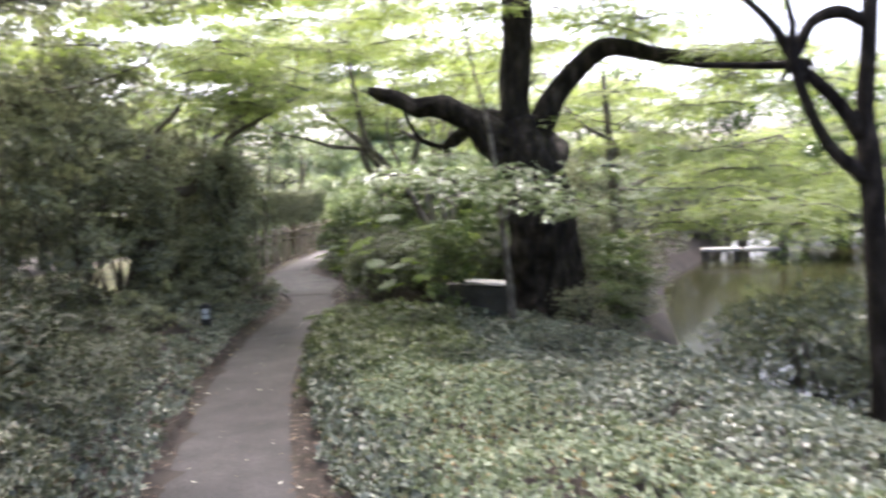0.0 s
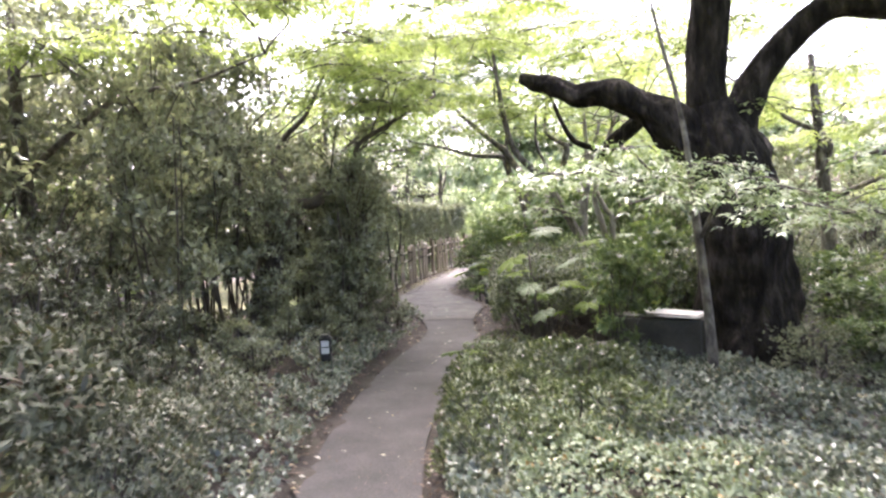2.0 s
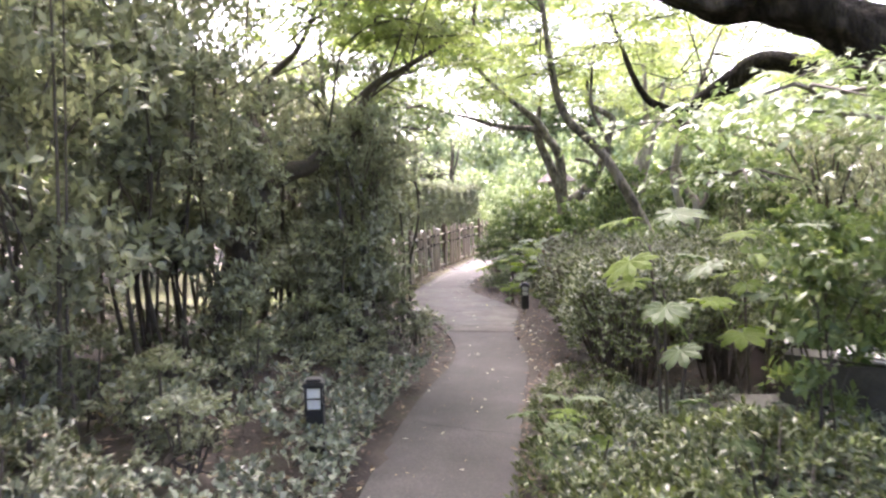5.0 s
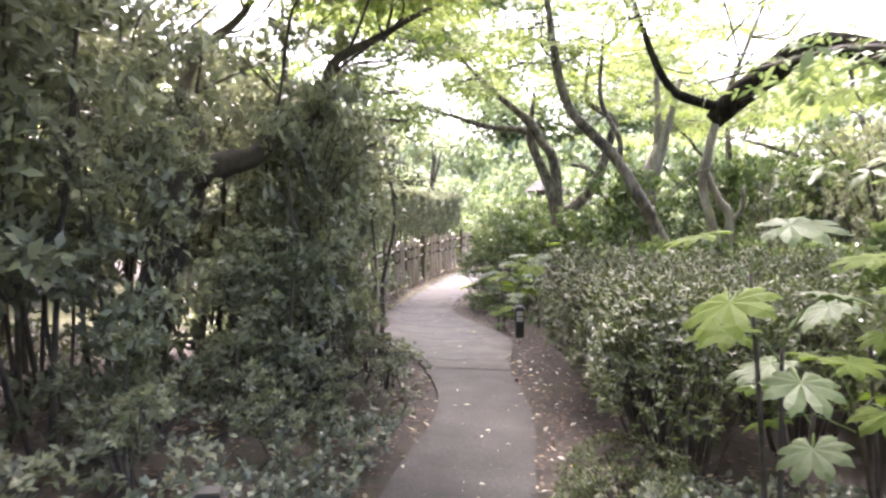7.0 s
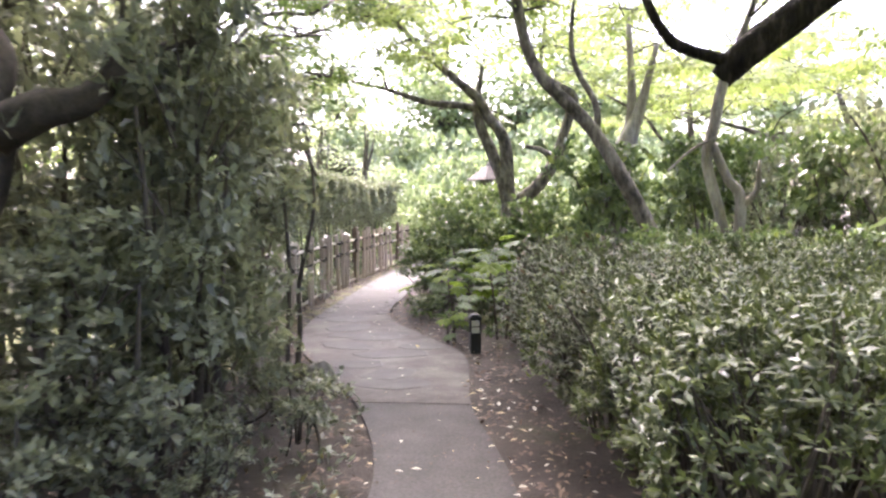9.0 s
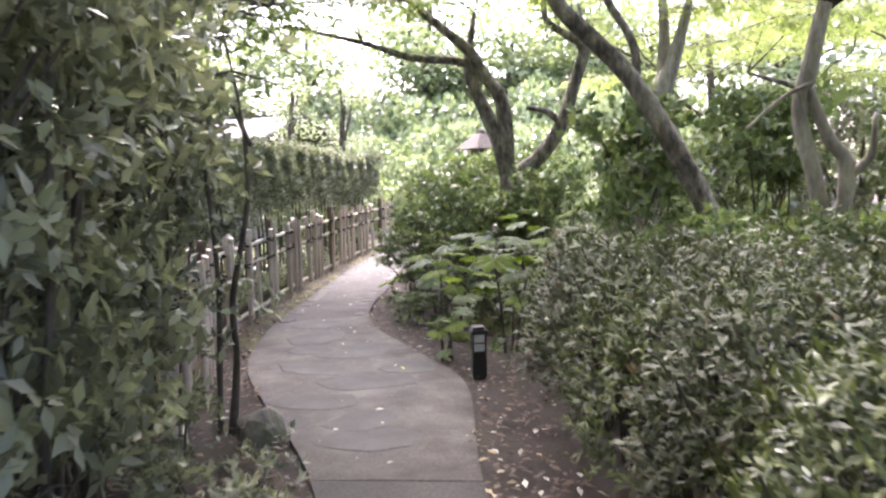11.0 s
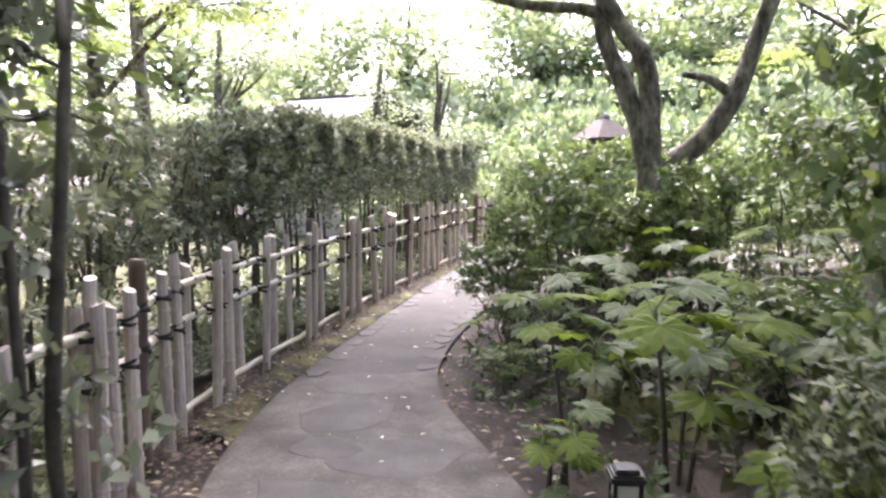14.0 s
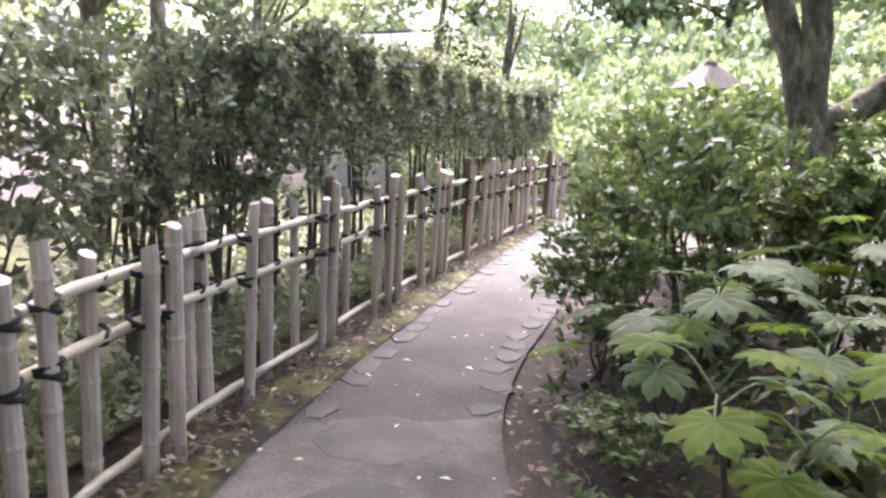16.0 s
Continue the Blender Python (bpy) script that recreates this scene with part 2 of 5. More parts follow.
def boulder(rx, ry, rz, seed, rough=0.25, level=3):
    bm = bmesh.new()
    bmesh.ops.create_icosphere(bm, subdivisions=level, radius=1)
    for v in bm.verts:
        k = 1 + rough * noise.noise(v.co * 1.3 + Vector((seed, 0, 0))) + 0.4 * rough * noise.noise(v.co * 3.5 + Vector((0, seed, 0)))
        v.co = Vector((v.co.x * rx * k, v.co.y * ry * k, max(v.co.z, -0.45) * rz * k))
    return bm


# leaf outlines along x, one unit long: verts and faces
OVATE = ([(0, 0, 0), (0.45, 0.24, 0.05), (0.5, 0, -0.01), (0.45, -0.24, 0.05), (1, 0, -0.08)], [(0, 2, 1), (0, 3, 2), (2, 4, 1), (2, 3, 4)])
NARROW = ([(0, 0, 0), (0.5, 0.15, 0.04), (0.5, -0.15, 0.04), (1, 0, -0.1)], [(0, 2, 1), (1, 2, 3)])
ROUND = ([(0, 0, 0), (0.5, 0.33, 0.05), (0.5, -0.33, 0.05), (1, 0, 0)], [(0, 2, 1), (1, 2, 3)])


def palmate(lobes, spread, width, sides=2):
    v, f = [(0, 0, 0)], []
    for k in range(lobes):
        a = radians(-spread + 2 * spread * k / (lobes - 1))
        reach = 1.0 - 0.35 * abs(k / (lobes - 1) - 0.5) * 2
        o = len(v)
        for along, off, h in ((0.5, width, 0.02), (0.5, -width, 0.02), (1.0, 0, -0.1)):
            v.append((reach * (along * math.cos(a) - off * math.sin(a)), reach * (along * math.sin(a) + off * math.cos(a)), h))
        f += [(0, o + 1, o), (o, o + 1, o + 2)]
    return v, f


MAPLE_LEAF = palmate(3, 75, 0.17)


def leaves(name, points, heads, ups, sizes, outline, material):
    """One mesh of many leaves: roots, directions, upper sides and lengths."""
    v0, f0 = np.array(outline[0], float), outline[1]
    heads = heads / (np.linalg.norm(heads, axis=1, keepdims=True) + 1e-9)
    side = np.cross(ups, heads)
    side /= np.linalg.norm(side, axis=1, keepdims=True) + 1e-9
    top = np.cross(heads, side)
    n, k = len(points), len(v0)
    s = sizes[:, None, None]
    v = points[:, None, :] + s * (v0[None, :, 0:1] * heads[:, None, :] + v0[None, :, 1:2] * side[:, None, :] + v0[None, :, 2:3] * top[:, None, :])
    tri = np.array(f0, np.int32)
    idx = (tri[None] + (np.arange(n, dtype=np.int32) * k)[:, None, None]).reshape(-1)
    me = bpy.data.meshes.new(name)
    me.vertices.add(n * k)
    me.vertices.foreach_set("co", v.reshape(-1).astype(np.float32))
    me.loops.add(len(idx))
    me.loops.foreach_set("vertex_index", idx)
    m = n * len(tri)
    me.polygons.add(m)
    me.polygons.foreach_set("loop_start", np.arange(m, dtype=np.int32) * 3)
    me.polygons.foreach_set("loop_total", np.full(m, 3, np.int32))
    me.materials.append(material)
    me.update(calc_edges=True)
    return me


def unit(rng, n):
    d = rng.normal(size=(n, 3))
    return d / np.linalg.norm(d, axis=1, keepdims=True)


def whorls(name, tips, out, rng, count, length, outline, material, open_angle=0.6):
    """Rosettes of leaves round twig tips that point along out."""
    n = len(tips)
    p = np.repeat(tips, count, 0) + rng.normal(scale=length * 0.12, size=(n * count, 3))
    o = np.repeat(out, count, 0)
    h = unit(rng, n * count) + open_angle * o
    u = o + 0.35 * unit(rng, n * count)
    return leaves(name, p, h, u, length * rng.uniform(0.6, 1.15, n * count), outline, material)


def sprays(centre, radius, thick, n, rng, droop=0.25):
    """Points and directions of a flat tier of foliage."""
    a, r = rng.uniform(0, 2 * math.pi, n), radius * np.sqrt(rng.uniform(0, 1, n))
    lobes = 0.72 + 0.28 * np.sin(a * 5 + rng.uniform(0, 6))
    r = r * lobes
    p = np.stack([r * np.cos(a), r * np.sin(a), rng.normal(scale=thick, size=n) - droop * (r / radius) ** 2 * radius * 0.5], 1) + centre
    h = np.stack([np.cos(a), np.sin(a), np.full(n, -0.35)], 1) + 0.8 * unit(rng, n)
    h[:, 2] = h[:, 2] * 0.4 - 0.2
    return p, h


def crown(name, tiers, rng, per_area, size, material, parent, outline=MAPLE_LEAF, thick=0.05, label="", hubs=(), bark=None):
    """Tiers of (x, y, z, radius) as one crown with its twigs as one part."""
    pts, hs, twigs, used = [], [], [], {}
    for x, y, z, r in tiers:
        c = np.array((x, y, z))
        p, h = sprays(c, r, thick, int(per_area * r * r), rng)
        pts.append(p)
        hs.append(h)
        free = [q for q in hubs if used.get(tuple(q[:3]), 0) < 2 and math.dist(q[:3], (x, y, z)) < 1.9]
        if free:
            near = min(free, key=lambda q: (q[0] - x) ** 2 + (q[1] - y) ** 2 + 2.0 * (q[2] - z + 0.5) ** 2)
            used[tuple(near[:3])] = used.get(tuple(near[:3]), 0) + 1
            hub = np.array(near)[:3]
            mid = (hub + c) / 2 + rng.normal(scale=0.2, size=3) + np.array((0, 0, 0.12))
            low = hub * 0.75 + c * 0.25 + rng.normal(scale=0.06, size=3)
            v, f = tube([(*hub, 0.014), (*low, 0.012), (*mid, 0.01), (*(c * 0.8 + mid * 0.2 + rng.normal(scale=0.05, size=3)), 0.008), (*c, 0.006)], 5, 0, 3)
            put("branch", mesh_of("branch", v, f, bark or TWIG, True), parent)
        for k in range(4):
            a = rng.uniform(0, 6.28)
            e = c + np.array((math.cos(a) * r * 0.8, math.sin(a) * r * 0.8, -0.1 * r))
            mid = (c + e) / 2 + np.array((rng.uniform(-0.1, 0.1), rng.uniform(-0.1, 0.1), 0.08 * r))
            twigs.append(tube([(*c, 0.012), (*mid, 0.008), (*e, 0.003)], 4, 0, 2))
    p, h = np.vstack(pts), np.vstack(hs)
    u = np.tile((0.0, 0.0, 1.0), (len(p), 1)) + 0.45 * unit(rng, len(p))
    put("crown", leaves(name, p, h, u, size * rng.uniform(0.6, 1.2, len(p)), outline, material), parent, label)
    v, f = merged(twigs)
    tagged(put("twig_spray", mesh_of("twig_spray", v, f, TWIG), parent), kind="stuff")


# ---- the lie of the land ----
def step01(u):
    u = max(0.0, min(1.0, u))
    return u * u * (3 - 2 * u)


LEFT_EDGE = [(1.6, -4.5), (0.55, -1.0), (-0.5, 1.2), (-1.5, 3.2), (-2.45, 5.5), (-2.98, 7.2), (-3.32, 8.7), (-3.55, 10.0), (-4.2, 11.35), (-5.1, 12.55), (-5.62, 13.3), (-6.03, 14.3),
             (-6.34, 15.5), (-6.68, 17.3), (-7.1, 19.6), (-7.4, 21.8), (-7.5, 24.0)]
RIGHT_EDGE = [(2.7, -4.3), (1.55, -0.8), (0.5, 1.2), (-0.5, 3.0), (-1.5, 5.3), (-1.92, 6.7), (-2.42, 8.6), (-2.8, 10.1), (-3.35, 11.5), (-3.78, 13.1), (-4.4, 14.0), (-5.15, 15.0),
              (-5.55, 16.1), (-5.85, 17.8), (-6.2, 19.4), (-6.5, 21.4), (-6.5, 24.0)]
LE, RE = smooth_line(LEFT_EDGE, 8), smooth_line(RIGHT_EDGE, 8)
SEAM = 8 * 8


def path_span(y):
    return float(np.interp(y, LE[:, 1], LE[:, 0])), float(np.interp(y, RE[:, 1], RE[:, 0]))


def bank(y):
    return float(np.interp(y, [-20, 0, 3, 5, 7, 9, 12, 16, 24, 40], [8, 5.2, 3.4, 2.3, 1.75, 1.8, 1.9, 2.2, 5, 9]))


def land(x, y):
    z = 0.3 * step01((4 - y) / 5.5)
    z += 0.3 * step01((path_span(y)[0] - x) / 0.75) * step01((9.6 - y) / 2.0)
    d = x - bank(y)
    z += -0.95 * step01(d / 1.4)
    far = step01((x - 24) / 4)
    z += far * 1.5
    z += 0.9 * step01((y - 27) / 10) * (1 - step01((x - 3) / 3))
    return z


# ground: one sheet, close-meshed round the walk, out to the horizon
gx = np.concatenate([[-900, -300, -120, -60, -40], np.arange(-28, 32.1, 0.4), [45, 70, 120, 300, 900]])
gy = np.concatenate([[-900, -300, -120, -60, -30], np.arange(-16, 44.1, 0.4), [55, 80, 130, 300, 900]])
gv, gf = [], []
for y in gy:
    for x in gx:
        rough = 0.03 * noise.noise(Vector((x * 0.9, y * 0.9, 0)))
        l, r = path_span(y)
        under = -0.03 if -5 < y < 24.5 and l - 0.5 < x < r + 0.5 else rough - 0.015
        gv.append((x, y, land(x, y) + under))
w = len(gx)
for j in range(len(gy) - 1):
    for i in range(w - 1):
        gf.append((j * w + i, j * w + i + 1, (j + 1) * w + i + 1, (j + 1) * w + i))
ground = tagged(put("ground", mesh_of("ground", gv, gf, SOIL, True)), "dark brown soil with leaf litter and moss", "ground", kind="structure")


def strip(name, a, b, z0, lift, material, label, category, cross=4):
    """A slab between two edge lines, with sides."""
    v, f = [], []
    for (x0, y0), (x1, y1) in zip(a, b):
        for k in range(cross + 1):
            u = k / cross
            x, y = x0 + (x1 - x0) * u, y0 + (y1 - y0) * u
            v.append((x, y, land(x, y) + lift + 0.006 * noise.noise(Vector((x * 3, y * 3, 2)))))
        v.append((x0, y0, land(x0, y0) + z0))
        v.append((x1, y1, land(x1, y1) + z0))
    c = cross + 3
    for i in range(len(a) - 1):
        for k in range(cross):
            f.append((i * c + k, i * c + k + 1, (i + 1) * c + k + 1, (i + 1) * c + k))
        f.append((i * c + cross + 1, i * c, (i + 1) * c, (i + 1) * c + cross + 1))
        f.append((i * c + cross, i * c + cross + 2, (i + 1) * c + cross + 2, (i + 1) * c + cross))
    for i in (0, len(a) - 1):
        f.append(tuple([i * c + cross + 1] + [i * c + k for k in range(cross + 1)] + [i * c + cross + 2]))
    return tagged(put(name, mesh_of(name, v, f, material, False)), label, category, kind="structure")


FLAGS_END = 92
strip("path_asphalt", LE[:SEAM + 1], RE[:SEAM + 1], -0.1, 0.0, ASPHALT, "grey worn asphalt footpath strewn with leaves", "path")
concrete_path = strip("path_concrete", LE[SEAM:FLAGS_END + 1], RE[SEAM:FLAGS_END + 1], -0.1, 0.004, CONCRETE, "pale concrete bend of the path with inset flagstones", "path")
e0, e1 = LE[FLAGS_END:].copy(), RE[FLAGS_END:].copy()
stone_path = strip("path_stone_edged", e0, e1, -0.1, 0.002, ASPHALT, "grey asphalt path between rough stone edgings", "path")

GRAVEL = surface("tan_gravel", [(0.3, (0.11, 0.085, 0.07)), (0.6, (0.16, 0.13, 0.108)), (0.8, (0.2, 0.17, 0.14))], 2, 120, 0.95, 0.4, 0.006)
side = smooth_line([(-8.6, -4), (-9.2, 1), (-9.8, 5), (-10.6, 9), (-11.8, 13)], 6)
strip("path_gravel", side - np.array((0.9, 0)), side + np.array((0.9, 0)), -0.1, 0.01, GRAVEL, "tan gravel path beyond the shrubs", "path")

# pond
pv = [(1, -30, -0.5), (60, -30, -0.5), (60, 40, -0.5), (1, 40, -0.5)]
tagged(put("water", mesh_of("water", pv, [(0, 1, 2, 3)], WATER)), "still olive-brown pond water", "water", kind="structure")


# ---- garden lamps ----
def garden_lamp(x, y, turn, sink=0.0):
    t = thing("garden_lamp", x, y, land(x, y) + sink, "small black metal path lamp with white panels", "lamp", "path lamps", turn=turn)
    part("post", box(0.105, 0.105, 0.2 + sink, 0.006, pose(0, 0, 0.09 - sink / 2)), LAMP_BLACK, t)
    panel = part("panel", box(0.088, 0.088, 0.13, 0.004, pose(0, 0, 0.253)), LAMP_WHITE, t, "white translucent lamp panel")
    for sx, sy in ((1, 1), (1, -1), (-1, 1), (-1, -1)):
        part("corner_bar", box(0.014, 0.014, 0.14, 0.002, pose(0.046 * sx, 0.046 * sy, 0.253)), LAMP_BLACK, panel, "black metal bar")
    for a in (0, 90, 180, 270):
        part("cross_bar", box(0.09, 0.008, 0.01, 0.001, pose(0, 0, 0, 0, 0, a) @ pose(0, 0.047, 0.253)), LAMP_BLACK, panel, "black metal bar")
    cap = part("cap", box(0.125, 0.125, 0.035, 0.008, pose(0, 0, 0.335)), LAMP_BLACK, t)
    part("cap_knob", box(0.09, 0.09, 0.02, 0.006, pose(0, 0, 0.361)), LAMP_BLACK, cap)


garden_lamp(-3.74, 13.36, 20)
garden_lamp(-3.16, 6.68, 25, 0.12)

# ---- bamboo fence ----
FENCE_LINE = smooth_line([(-5.0, 11.5), (-5.55, 12.3), (-5.8, 12.95), (-6.18, 13.7), (-6.42, 14.4), (-6.56, 14.95), (-6.66, 15.5), (-6.84, 16.3), (-7.02, 17.3), (-7.26, 18.9), (-7.55, 21.3), (-7.7, 23.6)], 12)
seg = np.concatenate([[0], np.cumsum(np.linalg.norm(np.diff(FENCE_LINE, axis=0), axis=1))])


def fence_at(s):
    x, y = np.interp(s, seg, FENCE_LINE[:, 0]), np.interp(s, seg, FENCE_LINE[:, 1])
    x2, y2 = np.interp(s + 0.05, seg, FENCE_LINE[:, 0]), np.interp(s + 0.05, seg, FENCE_LINE[:, 1])
    return x, y, math.atan2(y2 - y, x2 - x)


def cane(height, r, seed, nodes=3):
    """A bamboo upright with swollen joints and a slanting cut."""
    rng = np.random.default_rng(seed)
    pts, z = [(0, 0, -0.05, r)], 0.0
    for k in range(nodes):
        z = height * (k + rng.uniform(0.35, 0.75)) / nodes
        pts += [(0, 0, z - 0.015, r), (0, 0, z, r * 1.13), (0, 0, z + 0.015, r)]
    pts += [(rng.uniform(-0.008, 0.008), rng.uniform(-0.008, 0.008), height, r * 0.93)]
    v, f = tube(pts, 9, 0, 1)
    for q in v[-9:]:
        q[2] += 0.35 * q[0]
    return mesh_of("cane", v, f, BAMBOO, False)


fence = tagged(new("bamboo_fence"), "weathered bamboo fence tied with black rope beside the path", "fence")
rng = np.random.default_rng(4)
CANES = [cane(h, r, i) for i, (h, r) in enumerate([(0.93, 0.03), (0.97, 0.027), (0.9, 0.032), (1.0, 0.028), (0.95, 0.034), (0.92, 0.025)])]
knot = merged([tube([(0.047 * math.cos(a), 0.047 * math.sin(a), dz + 0.016 * math.sin(a + dz * 90), 0.009) for a in np.linspace(0, 6.28, 11)], 5, 0, 1) for dz in (-0.016, 0.002, 0.018)]
              + [tube([(0.04, 0.02, 0, 0.006), (0.075, 0.03, -0.02, 0.005), (0.085, 0.05, -0.045, 0.004)], 5, 0, 2)])
KNOT = mesh_of("rope_tie", knot[0], knot[1], ROPE, True)
wood = merged([tube([(0, 0, -0.05, 0.042), (0.004, 0, 0.4, 0.04), (0, 0.003, 0.98, 0.039), (0, 0, 1.0, 0.025)], 12, 0.06, 4)])
WOOD = mesh_of("wooden_post", wood[0], wood[1], POST_WOOD, True)
RAILS = (0.8, 0.6, 0.08)
s, count = 0.12, 0
while s < seg[-1] - 0.1:
    x, y, a = fence_at(s)
    n = np.array((-math.sin(a), math.cos(a)))
    g = land(x, y)
    lean = rng.uniform(-2.2, 2.2)
    if count % 13 == 8:
        ob = put("wooden_post", WOOD, fence, "brown wooden fence post")
        off = 0.0
    else:
        ob = put("cane", CANES[rng.integers(6)], fence)
        off = -0.05 if rng.random() < 0.72 else 0.052
    ob.matrix_basis = pose(x + n[0] * off, y + n[1] * off, g, rng.uniform(-1.5, 1.5), lean, rng.uniform(0, 360))
    if off < 0 and rng.random() < 0.4:
        ob = put("cane", CANES[rng.integers(6)], fence)
        ob.matrix_basis = pose(x + n[0] * 0.055 + 0.05 * math.cos(a), y + n[1] * 0.055 + 0.05 * math.sin(a), g, 0, rng.uniform(-2, 2), rng.uniform(0, 360))
    for z in RAILS[:2]:
        k = put("rope_tie", KNOT, fence, "black rope tie")
        k.matrix_basis = pose(x + n[0] * off * 0.6, y + n[1] * off * 0.6, g + z, rng.uniform(-12, 12), rng.uniform(-12, 12), math.degrees(a) + rng.uniform(-40, 40))
    s += rng.choice([0.14, 0.2, 0.27, 0.34], p=[0.3, 0.32, 0.24, 0.14])
    count += 1
for z, r in zip(RAILS, (0.021, 0.02, 0.02)):
    s = 0.0
    while s < seg[-1] - 0.3:
        e = min(s + rng.uniform(1.7, 2.3), seg[-1])
        pts = []
        for u in np.linspace(s - 0.08, e + 0.08, 13):
            x, y, a = fence_at(min(max(u, 0), seg[-1] - 0.06))
            pts += [(x, y, land(x, y) + z + rng.normal(scale=0.004), r * (1.12 if rng.random() < 0.4 else 1.0))]
        v, f = tube(pts, 8, 0, 2)
        put("rail", mesh_of("rail", v, f, RAIL_BAMBOO, True), fence, "pale bamboo rail")
        s = e


# ---- trees ----
def tier_ring(rng, n, cx, cy, z0, z1, spread, r0, r1):
    return [(cx + rng.normal(scale=spread), cy + rng.normal(scale=spread), rng.uniform(z0, z1), rng.uniform(r0, r1)) for _ in range(n)]


rng = np.random.default_rng(11)
big = thing("big_tree", 0.72, 8.65, -0.1, "huge old tree with near-black furrowed bark and stout limbs", "tree")


def local(t, pts):
    o = t.matrix_basis.translation
    return [(x - o.x, y - o.y, z - o.z, r) for x, y, z, r in pts]


limb("trunk", local(big, [(0.78, 8.65, -0.35, 0.72), (0.76, 8.65, 0.0, 0.54), (0.76, 8.7, 0.5, 0.48), (0.74, 8.7, 1.2, 0.46), (0.7, 8.72, 1.8, 0.43), (0.55, 8.75, 2.3, 0.38), (0.45, 8.78, 2.7, 0.27)]), BARK_DARK, big, 72, 0.2, seed=3, steps=14, ridge=0.12)
limb("limb", local(big, [(0.46, 8.75, 2.4, 0.24), (0.42, 8.75, 3.0, 0.2), (0.5, 8.75, 3.8, 0.21), (0.52, 8.8, 4.8, 0.19), (0.6, 8.9, 6.2, 0.15), (0.4, 9.0, 8.0, 0.08)]), BARK_DARK, big, 28, 0.14, seed=5, steps=8, ridge=0.1)
limb("limb", local(big, [(0.45, 8.7, 2.2, 0.24), (0.12, 8.65, 2.5, 0.21), (-0.15, 8.65, 2.74, 0.16), (-0.48, 8.68, 2.95, 0.185), (-0.72, 8.7, 3.0, 0.14), (-0.95, 8.7, 2.99, 0.125), (-1.2, 8.75, 3.13, 0.14), (-1.42, 8.78, 3.19, 0.1), (-1.6, 8.8, 3.26, 0.05)]), BARK_DARK, big, 26, 0.5, seed=9, steps=8, ridge=0.12)
limb("limb", local(big, [(0.6, 8.78, 2.0, 0.26), (0.76, 8.85, 2.6, 0.19), (1.05, 8.95, 3.15, 0.155), (1.5, 9.0, 3.55, 0.14), (1.8, 9.05, 3.62, 0.12), (2.4, 9.0, 3.45, 0.1), (3.2, 9.0, 3.3, 0.09), (4.2, 9.0, 3.22, 0.05)]), BARK_DARK, big, 20, 0.25, seed=12, steps=7, ridge=0.1)
limb("limb", local(big, [(0.72, 8.95, 2.0, 0.2), (0.95, 10.0, 2.25, 0.15), (0.85, 11.4, 2.5, 0.13), (0.38, 12.4, 2.8, 0.125), (-0.1, 12.8, 3.08, 0.12), (-0.55, 13.0, 3.2, 0.12), (-0.9, 13.05, 3.02, 0.125), (-1.3, 13.1, 2.72, 0.12), (-1.52, 13.15, 2.5, 0.1)]), BARK_DARK, big, 20, 0.28, seed=15, steps=7, ridge=0.1)
limb("branch", local(big, [(-1.38, 13.1, 2.62, 0.06), (-1.75, 13.1, 2.74, 0.055), (-1.96, 13.1, 2.88, 0.05), (-2.15, 13.1, 3.25, 0.04), (-2.4, 13.0, 4.0, 0.015)]), BARK_DARK, big, 8, 0.2)
crown("big_crown", [(x - 0.72, y - 8.65, z + 0.1, r) for x, y, z, r in
      tier_ring(rng, 26, 0.6, 9.2, 3.9, 7.0, 1.6, 0.8, 1.4) + tier_ring(rng, 22, 2.9, 9.4, 1.7, 4.4, 1.1, 0.6, 1.2)], rng, 320, 0.115, MAPLE, big, hubs=local(big, [(0.5, 8.8, 4.8, 0), (0.6, 8.9, 6.2, 0), (1.8, 9.05, 3.6, 0), (3.2, 9, 3.3, 0), (4.2, 9, 3.2, 0), (2.4, 9, 3.4, 0)]))

sap = thing("sapling", 0.47, 7.3, -0.02, "slim grey sapling leaning beside the big dark trunk", "tree")
limb("trunk", [(0, 0, -0.1, 0.055), (-0.02, 0, 0.5, 0.045), (-0.09, 0, 1.38, 0.037), (-0.19, 0, 2.46, 0.023), (-0.37, 0.02, 3.3, 0.014), (-0.5, 0.05, 4.0, 0.006)], BARK_GREY, sap, 9, 0.1)
limb("branch", [(-0.09, 0, 1.4, 0.02), (0.1, -0.2, 1.75, 0.014), (0.35, -0.4, 2.0, 0.006)], BARK_GREY, sap, 6, 0.1)
limb("branch", [(-0.12, 0, 1.7, 0.02), (-0.6, -0.5, 1.95, 0.013), (-1.1, -1.0, 2.0, 0.005)], BARK_GREY, sap, 6, 0.1)
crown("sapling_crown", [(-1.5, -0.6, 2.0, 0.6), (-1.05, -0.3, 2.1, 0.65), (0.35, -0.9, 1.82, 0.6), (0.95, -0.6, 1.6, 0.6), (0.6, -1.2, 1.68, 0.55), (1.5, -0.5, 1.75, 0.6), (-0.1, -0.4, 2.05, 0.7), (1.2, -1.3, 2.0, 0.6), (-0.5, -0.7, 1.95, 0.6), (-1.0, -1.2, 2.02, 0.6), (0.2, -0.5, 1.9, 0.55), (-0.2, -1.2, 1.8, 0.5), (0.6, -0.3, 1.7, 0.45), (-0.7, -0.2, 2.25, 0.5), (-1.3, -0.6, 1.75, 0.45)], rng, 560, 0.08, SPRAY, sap)

